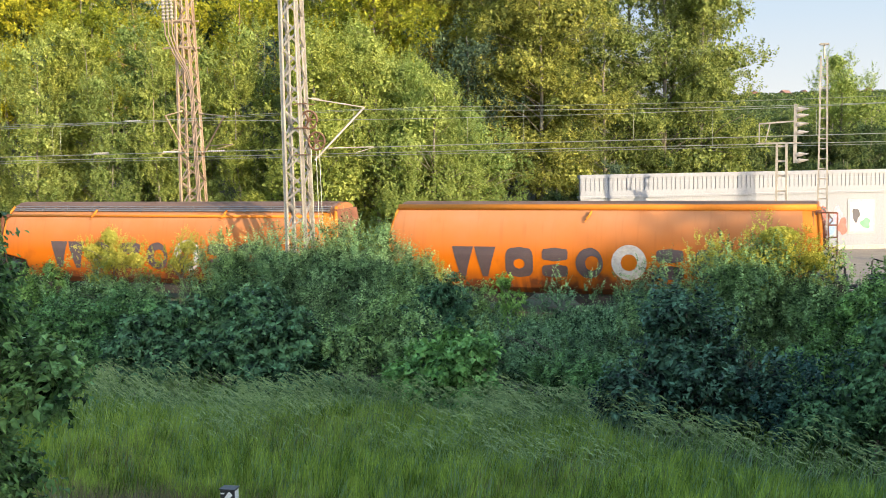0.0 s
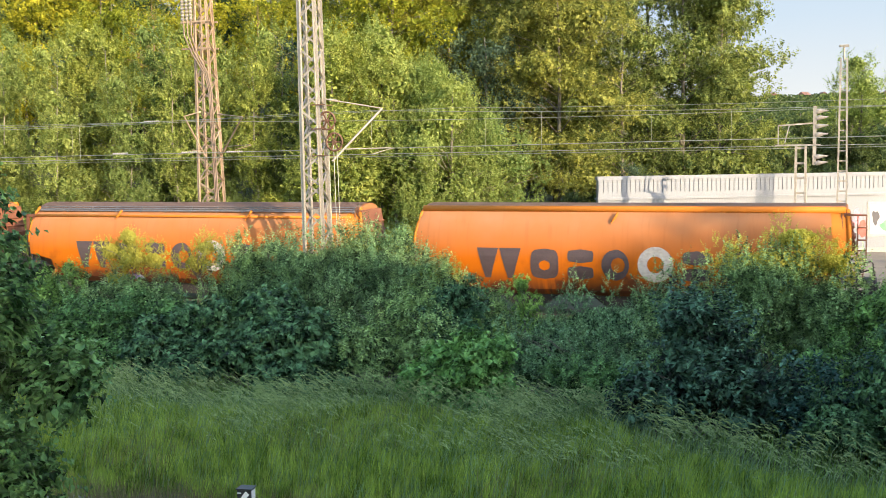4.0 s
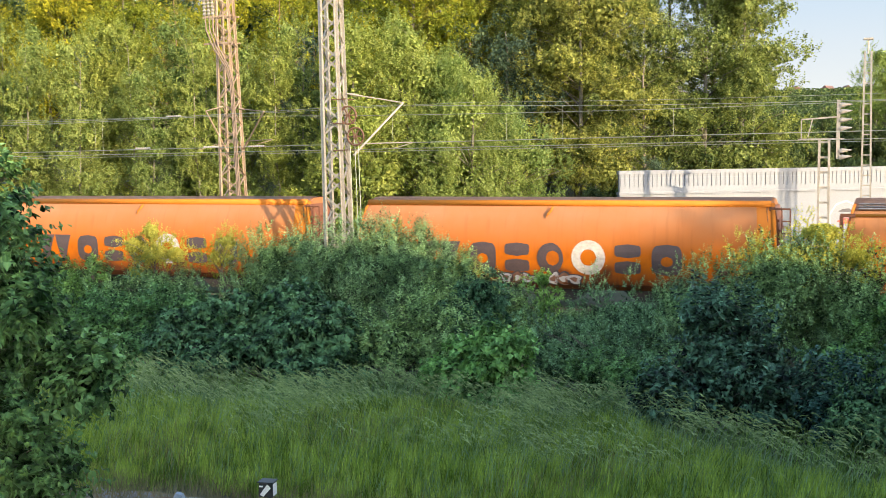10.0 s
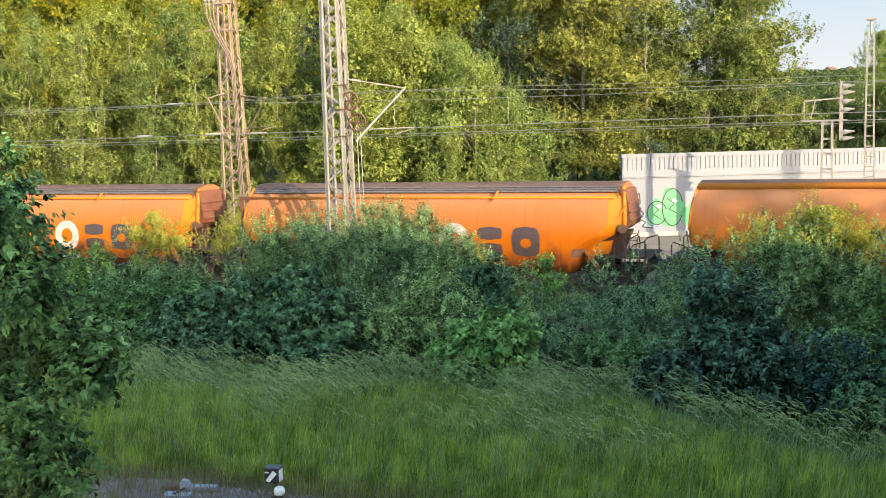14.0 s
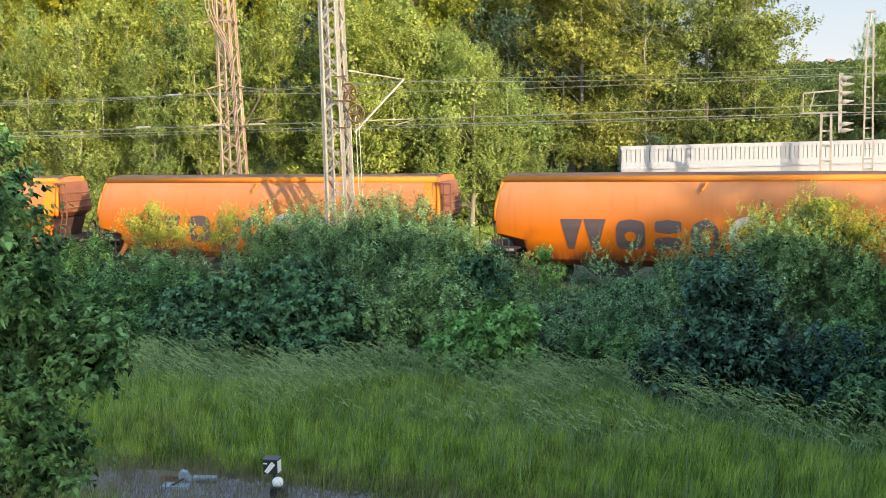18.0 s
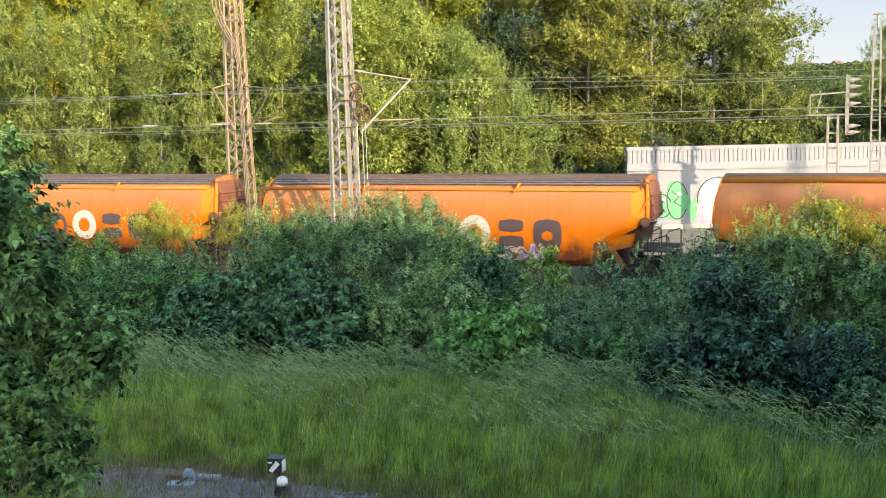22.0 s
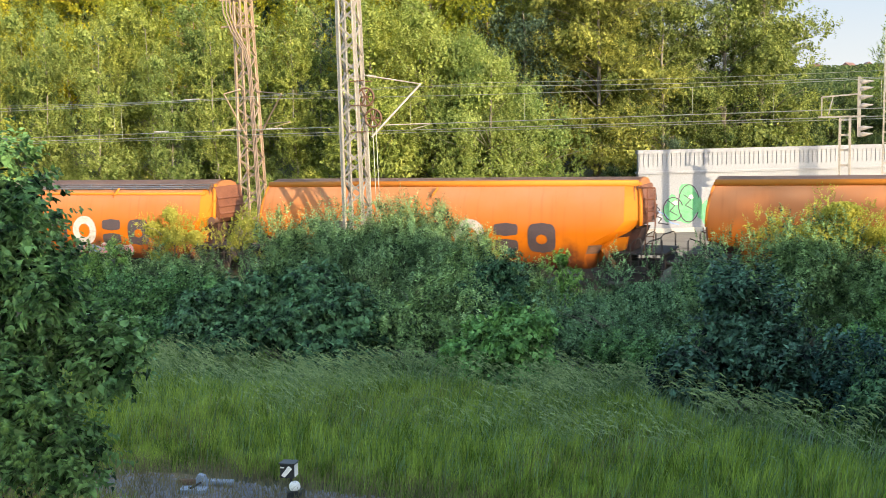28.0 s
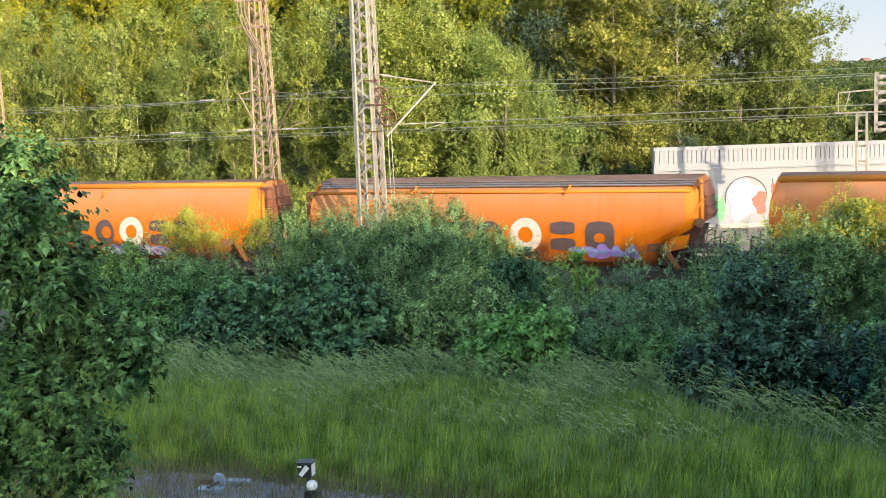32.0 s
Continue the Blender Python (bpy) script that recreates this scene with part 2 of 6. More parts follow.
def box(bm, x0, x1, y0, y1, z0, z1, bevel=0.0):
    v = [bm.verts.new(c) for c in ((x0, y0, z0), (x1, y0, z0), (x1, y1, z0), (x0, y1, z0), (x0, y0, z1), (x1, y0, z1), (x1, y1, z1), (x0, y1, z1))]
    fs = [bm.faces.new([v[i] for i in f]) for f in ((3, 2, 1, 0), (4, 5, 6, 7), (0, 1, 5, 4), (1, 2, 6, 5), (2, 3, 7, 6), (3, 0, 4, 7))]
    if bevel:
        bmesh.ops.bevel(bm, geom=list({e for f in fs for e in f.edges}), offset=bevel, segments=2, affect="EDGES")
    return bm


def tube(bm, pts, radii, sides=8, closed=False):
    """A tube along a line of points."""
    pts = [Vector(p) for p in pts]
    if isinstance(radii, (int, float)):
        radii = [radii] * len(pts)
    rings = []
    for i, p in enumerate(pts):
        d = (pts[min(i + 1, len(pts) - 1)] - pts[max(i - 1, 0)])
        if closed:
            d = pts[(i + 1) % len(pts)] - pts[i - 1]
        d.normalize()
        a = d.cross(Vector((0, 0, 1)) if abs(d.z) < 0.9 else Vector((1, 0, 0))).normalized()
        b = d.cross(a)
        rings.append([bm.verts.new(p + radii[i] * (math.cos(k * math.tau / sides) * a + math.sin(k * math.tau / sides) * b)) for k in range(sides)])
    n = len(rings)
    for i in range(n if closed else n - 1):
        r0, r1 = rings[i], rings[(i + 1) % n]
        for k in range(sides):
            bm.faces.new((r0[k], r0[(k + 1) % sides], r1[(k + 1) % sides], r1[k]))
    if not closed:
        bm.faces.new(rings[0][::-1])
        bm.faces.new(rings[-1])
    return bm


def bar(bm, a, b, w, t):
    """A flat bar from a to b."""
    a, b = Vector(a), Vector(b)
    d = (b - a).normalized()
    u = d.cross(Vector((0, 1, 0)) if abs(d.y) < 0.9 else Vector((1, 0, 0))).normalized() * (w / 2)
    v = d.cross(u).normalized() * (t / 2)
    q = [[bm.verts.new(p + su * u + sv * v) for su, sv in ((-1, -1), (1, -1), (1, 1), (-1, 1))] for p in (a, b)]
    bm.faces.new(q[0][::-1])
    bm.faces.new(q[1])
    for k in range(4):
        bm.faces.new((q[0][k], q[0][(k + 1) % 4], q[1][(k + 1) % 4], q[1][k]))
    return bm


def prism(bm, outline, y0, y1):
    """An outline in x, z drawn out from y0 to y1."""
    a = [bm.verts.new((x, y0, z)) for x, z in outline]
    b = [bm.verts.new((x, y1, z)) for x, z in outline]
    bm.faces.new(a)
    bm.faces.new(b[::-1])
    for k in range(len(a)):
        bm.faces.new((a[k], b[k], b[(k + 1) % len(a)], a[(k + 1) % len(a)]))
    return bm


# ---- plants ----
def leaf_quads(pts, nrm, along, s, length, width):
    """Folded leaves from their places, upper sides and directions: corners and faces."""
    n = len(pts)
    nrm = nrm - along * (along * nrm).sum(1)[:, None] / (along * along).sum(1)[:, None]
    nrm = nrm / np.linalg.norm(nrm, axis=1)[:, None]
    along = along / np.linalg.norm(along, axis=1)[:, None]
    side = np.cross(nrm, along)
    s = s[:, None]
    base, tip = pts - along * s * length * 0.5, pts + along * s * length * 0.5 - nrm * s * length * 0.12
    left = pts - along * s * length * 0.08 + side * s * width * 0.5 + nrm * s * width * 0.18
    right = pts - along * s * length * 0.08 - side * s * width * 0.5 + nrm * s * width * 0.18
    v = np.stack([base, left, tip, right], 1).reshape(-1, 3)
    i = np.arange(n) * 4
    f = np.concatenate([np.stack([i, i + 2, i + 1], 1), np.stack([i, i + 3, i + 2], 1)])
    return v, f


def leaf_arrays(pts, out, rng, length, width, up=0.35, droop=0.2):
    """Leaves at pts, turned roughly outwards."""
    n = len(pts)
    nrm = out * 0.9 + rng.normal(size=(n, 3)) * 0.7 + np.array([0, 0, up])
    along = rng.normal(size=(n, 3)) + out * 0.5 - np.array([0, 0, droop])
    nrm /= np.linalg.norm(nrm, axis=1)[:, None]
    along -= nrm * (along * nrm).sum(1)[:, None]
    return leaf_quads(pts, nrm, along, rng.uniform(0.65, 1.25, n), length, width)


def spray_places(rng, lobes, shoots, per, length, rise, droop, shell=0.6, wild=0.28):
    """Leafy shoots over the lobes of a crown: for each leaf its foot, upper side, direction and size, and each shoot's middle."""
    lob = np.array(lobes)
    vol = (lob[:, 3] * lob[:, 4] * lob[:, 5]) ** 0.67
    L = lob[rng.choice(len(lob), shoots, p=vol / vol.sum())]
    d = rng.normal(size=(shoots, 3))
    d /= np.linalg.norm(d, axis=1)[:, None]
    r = rng.uniform(shell ** 3, 1.0, shoots) ** (1 / 3) * rng.uniform(0.9, 1.1, shoots)
    c = L[:, :3] + d * L[:, 3:] * r[:, None]
    way = d * (1 - rise) + np.array([0, 0, rise]) + rng.normal(size=(shoots, 3)) * wild
    way /= np.linalg.norm(way, axis=1)[:, None]
    ln = length * rng.uniform(0.55, 1.35, shoots)
    p = np.cross(way, np.array([0.31, 0.2, 0.93]))
    p /= np.linalg.norm(p, axis=1)[:, None]
    q = np.cross(way, p)
    u = (np.arange(per)[None] + rng.uniform(0, 1, (shoots, per))) / per
    ang = 2.4 * np.arange(per)[None] + rng.uniform(0, math.tau, (shoots, 1)) + rng.normal(size=(shoots, per)) * 0.4
    pos = c[:, None] + way[:, None] * (ln[:, None] * (u - 0.45))[:, :, None]
    pos[:, :, 2] -= droop * 0.35 * ln[:, None] * u * u
    a = np.cos(ang)[:, :, None] * p[:, None] + np.sin(ang)[:, :, None] * q[:, None]
    k = (shoots, per, 3)
    along = a * 0.85 + way[:, None] * 0.55 + rng.normal(size=k) * 0.22 - np.array([0, 0, droop])
    nrm = way[:, None] * 0.45 + d[:, None] * 0.25 + rng.normal(size=k) * 0.28 + np.array([0, 0, 0.8])
    size = rng.uniform(0.7, 1.2, (shoots, per)) * (1.1 - 0.55 * u)
    return pos.reshape(-1, 3), nrm.reshape(-1, 3), along.reshape(-1, 3), size.ravel(), c


def clump_lobes(rng, lobes, n, r, tall):
    """Small lobes that stand out of the large ones: the branches' leafy ends."""
    lob = np.array(lobes)
    vol = (lob[:, 3] * lob[:, 4] * lob[:, 5]) ** 0.67
    L = lob[rng.choice(len(lob), n, p=vol / vol.sum())]
    d = rng.normal(size=(n, 3))
    d /= np.linalg.norm(d, axis=1)[:, None]
    c = L[:, :3] + d * L[:, 3:] * rng.uniform(0.62, 1.02, n)[:, None]
    size = r * rng.uniform(0.6, 1.35, n)
    return np.column_stack([c, size, size, size * tall])


def spray_arrays(rng, lobes, shoots, per, length, leaf, rise, droop, shell=0.6):
    pos, nrm, along, size, c = spray_places(rng, lobes, shoots, per, length, rise, droop, shell)
    unit = along / np.linalg.norm(along, axis=1)[:, None]
    return leaf_quads(pos + unit * (size * leaf[0] * 0.5)[:, None], nrm, along, size, leaf[0], leaf[1]), c


def leaf_mesh(name, pts, out, rng, length, width, mat, up=0.35, droop=0.2):
    v, f = leaf_arrays(pts, out, rng, length, width, up, droop)
    return mesh_of(name, v.tolist(), f.tolist(), mat)


def trunk_mesh(rng, height, r0, targets, lean=0.3, start=0.25):
    """A tapered trunk with limbs that reach towards the clumps."""
    bm = bmesh.new()
    n = 9
    axis = [Vector((lean * math.sin(i / n * 2.2) * rng.uniform(0.7, 1.2), lean * math.sin(i / n * 3 + 1) * 0.6 - lean * 0.5, height * i / n)) for i in range(n + 1)]
    tube(bm, axis, [r0 * (1 - 0.88 * i / n) * (1.25 if i == 0 else 1) for i in range(n + 1)], 8)
    for tx, ty, tz in targets:
        z0 = max(height * start, tz - 0.35 * math.hypot(tx, ty) - rng.uniform(0.2, 1.0))
        k = min(n - 1, max(0, int(z0 / height * n)))
        a = axis[k].lerp(axis[k + 1], min(1, max(0, z0 / height * n - k)))
        b = Vector((tx, ty, tz))
        mid = a.lerp(b, 0.5) + Vector((rng.normal() * 0.12, rng.normal() * 0.12, 0.12 * (b - a).length))
        r = max(0.012, r0 * 0.32 * (1 - k / n))
        tube(bm, [a, mid, b], [r, r * 0.6, r * 0.2], 5)
    return bm


def make_tree(name, label, category, m, height, r0, lobes, leaves, leaf, mats, seed, rise=0.45, droop=0.25, per=14, reach=5.0, start=0.25, group="", limbs=26, lean=0.3, shell=0.55, core=0.16, big=1.5, clump=(0.75, 0.9), clumps=70):
    """A tree or bush: trunk with limbs, a crown of leafy shoots in clumps, and large inner leaves that fill its heart."""
    rng = np.random.default_rng(seed)
    ob = thing(name, m, label, category, group)
    outer, c = spray_arrays(rng, clump_lobes(rng, lobes, clumps, *clump), int(leaves / per), per, leaf[0] * reach, leaf, rise, droop, shell)
    part("trunk", trunk_mesh(rng, height * 0.93, r0, c[rng.choice(len(c), min(limbs, len(c)), replace=False)], lean, start), mats[1], ob, smooth=True)
    n = int(leaves * core)
    L = np.array(lobes)[rng.integers(0, len(lobes), n)]
    d = rng.normal(size=(n, 3))
    d /= np.linalg.norm(d, axis=1)[:, None]
    inner = leaf_arrays(L[:, :3] + d * L[:, 3:] * rng.uniform(0.15, 0.55, n)[:, None], d, rng, leaf[0] * big, leaf[1] * big * 1.08)
    v = np.concatenate([outer[0], inner[0]])
    f = np.concatenate([outer[1], inner[1] + len(outer[0])])
    part("crown", mesh_of("crown", v.tolist(), f.tolist(), mats[0]), None, ob)
    return ob


def scaled(x, y, z, s, turn, sz=None):
    return pose(x, y, z, 0, 0, turn) @ Matrix.Diagonal((s, s, sz or s, 1))


def ground_z(x, y):
    """Height of the ground: meadow, low railway bank, wooded hill behind, far hills."""
    bank = 0.42 * min(1, max(0, (y - 33) / 4.5)) - 0.42
    hill = max(0.0, min(1.0, (-14 - x) / 16)) * max(0.0, y - 62) * 0.27
    hill = min(hill, 15.0) * (0.5 + 0.5 * math.cos(math.pi * min(1, max(0, (y - 125) / 60))))
    far = 27 * (0.5 - 0.5 * math.cos(math.pi * min(1, max(0, (y - 220) / 520))))
    return bank + max(hill, far)


# ---- ground and track bed ----
def ground():
    xs = np.unique(np.concatenate([np.linspace(-1500, -120, 14), np.linspace(-110, 60, 69), np.linspace(70, 1500, 15)]))
    ys = np.unique(np.concatenate([np.linspace(-300, 0, 8), np.linspace(2, 130, 86), np.linspace(140, 2500, 60)]))
    v = [(x, y, ground_z(x, y) + (0.05 * noise.noise((x * 0.6, y * 0.6, 0)) if 0 < y < 130 else 0)) for y in ys for x in xs]
    n = len(xs)
    f = [(j * n + i, j * n + i + 1, (j + 1) * n + i + 1, (j + 1) * n + i) for j in range(len(ys) - 1) for i in range(n - 1)]
    tagged(part("ground", mesh_of("ground", v, f, SOIL, True)), "grassy ground rising to a wooded hill", "ground", kind="structure")


def service_path():
    rng = np.random.default_rng(8)
    v, f = [], []
    n = 60
    for i in range(n + 1):
        x = -48 + i * 1.1
        for y in (49.9, 51.5, 53.5, 55.3):
            v.append((x, y + (rng.normal() * 0.2 if y in (49.9, 55.3) else 0), 0.035 + rng.normal() * 0.01))
    for i in range(n):
        for j in range(3):
            a = i * 4 + j
            f.append((a, a + 4, a + 5, a + 1))
    k0 = len(v)
    for i in range(27):
        x = -16.5 + i
        for y in (54.9, 58.0, max(58.5, 61.7 + 0.5 * max(0.0, x + 13.2))):
            v.append((x, y + rng.normal() * 0.1, 0.065 + rng.normal() * 0.006))
    for i in range(26):
        for j in range(2):
            a = k0 + i * 3 + j
            f.append((a, a + 3, a + 4, a + 1))
    tagged(part("path", mesh_of("path", v, f, PATH, True)), "pale sandy service path behind the tracks", "path", kind="structure")


def track(y):
    bm = bmesh.new()
    prism(bm, [(-90, -0.45), (90, -0.45), (90, -0.16), (-90, -0.16)], y - 1.9, y + 1.9)
    bed = tagged(part("track_bed", bm, BALLAST), "grey crushed-stone bed under a railway track", "track", kind="structure")
    for side in (-0.7525, 0.7525):
        bm = bmesh.new()
        box(bm, -90, 90, y + side - 0.065, y + side + 0.065, -0.16, -0.135)
        box(bm, -90, 90, y + side - 0.01, y + side + 0.01, -0.135, -0.045)
        box(bm, -90, 90, y + side - 0.036, y + side + 0.036, -0.045, 0.0)
        part("rail", bm, RUST, bed, "rusty steel rail with a worn head")
    sleeper = mesh_of("sleeper", *(lambda b: ([v.co[:] for v in b.verts], [[v.index for v in f.verts] for f in b.faces]))(
        (lambda b: (box(b, -0.13, 0.13, -1.3, 1.3, -0.2, -0.145), b.verts.index_update(), b)[2])(bmesh.new())), CONCRETE)
    for i in range(90):
        o = part("sleeper", sleeper, None, bed)
        o.location = (-50 + i * 0.62, y, 0)


# ---- the wagons ----
PITCH = 18.13
# half width and height of the tank's side, from the discharge trough up to the roof
SIDE_A = [(0.55, 0.72), (0.95, 0.80), (1.22, 1.02), (1.40, 1.40), (1.47, 1.72), (1.495, 1.96), (1.50, 2.25), (1.46, 2.65), (1.37, 3.05), (1.23, 3.42), (1.05, 3.75), (0.92, 3.93), (0.80, 4.01), (0.45, 4.12), (0.0, 4.15)]
SIDE_B = [(0.55, 0.72), (0.95, 0.80), (1.22, 1.02), (1.40, 1.40), (1.47, 1.72), (1.495, 1.96), (1.50, 2.25), (1.46, 2.65), (1.37, 3.05), (1.25, 3.40), (1.13, 3.62), (0.98, 3.75), (0.75, 4.0), (0.42, 4.11), (0.0, 4.14)]


def end_x(z, s):
    """How far the tank reaches along the wagon at a height, at the leading (-1) or the trailing (1) end."""
    top, mid = (7.7, 0.12) if s > 0 else (7.66, 0.34)
    low, run, cut = (2.45, 0.75, 1.5) if s > 0 else (1.95, 0.22, 1.1)
    if z >= low:
        return top + mid * (1 - ((z - 2.6) / 1.65) ** 2)
    return top + mid - min(1.0, (low - z) / run) * cut - max(0, low - run - z) * 0.3


def tank_mesh(side):
    """The tank as a skin of rings: one end rounded, the other chamfered, both cut back over the platforms."""
    prof = [(-w, z) for w, z in side[:-1]] + [(0, side[-1][1])] + [(w, z) for w, z in reversed(side[:-1])]
    verts, faces = [], []
    fr = [(-1, 0.88), (-0.99, 0.955), (-0.965, 0.99), (-0.8, 1), (-0.6, 1), (-0.4, 1), (-0.2, 1), (0, 1), (0.2, 1), (0.4, 1), (0.6, 1), (0.8, 1), (0.925, 1), (0.93, 0.992), (0.993, 0.8), (1, 0.78)]
    for u, k in fr:
        for w, z in prof:
            top = max(0.0, min(1.0, (z - 3.3) / 0.6))
            kk = k + (1 - k) * top * 0.75
            verts.append((u * end_x(z, u), w * kk, z))
    n = len(prof)
    for i in range(len(fr) - 1):
        for j in range(n):
            a, b = i * n + j, i * n + (j + 1) % n
            faces.append((a, b, b + n, a + n))
    faces.append(tuple(range(n))[::-1])
    faces.append(tuple((len(fr) - 1) * n + j for j in range(n)))
    return verts, faces


def ring_shape(cx, cz, rx, rz, inner, y0=0.0, n=28):
    """A flat ring in x, z."""
    v, f = [], []
    for k in range(n):
        a = k * math.tau / n
        c, s = math.cos(a), math.sin(a)
        v += [(cx + rx * c, y0, cz + rz * s), (cx + inner * rx * c, y0, cz + inner * rz * s)]
    for k in range(n):
        a, b = 2 * k, 2 * ((k + 1) % n)
        f.append((a, b, b + 1, a + 1))
    return v, f


def on_tank(verts, lift=0.012):
    """Lays flat shapes onto the tank's near flank."""
    zs = [z for _, z in SIDE_A[:-1]]
    ws = [w for w, _ in SIDE_A[:-1]]
    return [(x, -(float(np.interp(z, zs, ws)) + lift), z) for x, _, z in verts]


def row_shape(pieces, cx, w, z0, z1):
    """A flat shape from rows: each piece is a range of heights v in -1..1 and a function that gives its spans there."""
    v, f = [], []
    for lo, hi, spans in pieces:
        n = max(3, int((hi - lo) * 11))
        rows = []
        for j in range(n + 1):
            t = min(hi - 1e-6, max(lo + 1e-6, lo + (hi - lo) * j / n))
            row = []
            for a, b in spans(t):
                row.append((len(v), len(v) + 1))
                v.extend([(cx + a * w / 2, 0, z0 + (t + 1) / 2 * (z1 - z0)), (cx + b * w / 2, 0, z0 + (t + 1) / 2 * (z1 - z0))])
            rows.append(row)
        for r0, r1 in zip(rows, rows[1:]):
            for (a, b), (c, d) in zip(r0, r1):
                f.append((a, b, d, c))
    return v, f


def round_half(v, n):
    return max(0.0, 1 - abs(v) ** n) ** (1 / n)


def with_eye(outer, cu, cv, ru, rv):
    """A shape with a round eye: spans below, beside and above it."""
    def beside(v):
        h = ru * math.sqrt(max(0.0, 1 - ((v - cv) / rv) ** 2))
        return [(-outer(v), cu - h), (cu + h, outer(v))]

    def whole(v):
        return [(-outer(v), cu), (cu, outer(v))]
    return [(-1, cv - rv, whole), (cv - rv, cv + rv, beside), (cv + rv, 1, whole)]


# two blunt wedges; a rounded block with an eye; two thick rounded bars; a disc with an eye
WEDGES = [(-1, 1, lambda v: [(-0.5 - (0.3 + 0.18 * v), -0.5 + (0.3 + 0.18 * v)), (0.5 - (0.3 + 0.18 * v), 0.5 + (0.3 + 0.18 * v))])]
BLOCK = with_eye(lambda v: round_half(v, 3.5), 0.0, -0.1, 0.4, 0.34)
BARS = [(s * 0.54 - 0.44, s * 0.54 + 0.44, (lambda c: lambda v: [(-round_half((v - c) / 0.44, 4), round_half((v - c) / 0.44, 4))])(s * 0.54)) for s in (-1, 1)]
DISC = with_eye(lambda v: round_half(v, 2), 0.2, 0.0, 0.5, 0.5)
MARKS = ((-4.55, 1.75, WEDGES), (-2.79, 1.06, BLOCK), (-1.44, 0.96, BARS), (-0.16, 1.0, DISC), (2.73, 0.96, BARS), (4.14, 1.08, BLOCK))


def mark_meshes():
    out = []
    for cx, w, pieces in MARKS:
        v, f = row_shape(pieces, cx, w, 1.42, 2.55)
        out.append(("dark_mark", mesh_of("dark_mark", on_tank(v), f, LETTER)))
    v, f = ring_shape(1.28, 2.03, 0.63, 0.64, 0.47)
    out.append(("white_ring", mesh_of("white_ring", on_tank(v), f, RING_PAINT)))
    return out


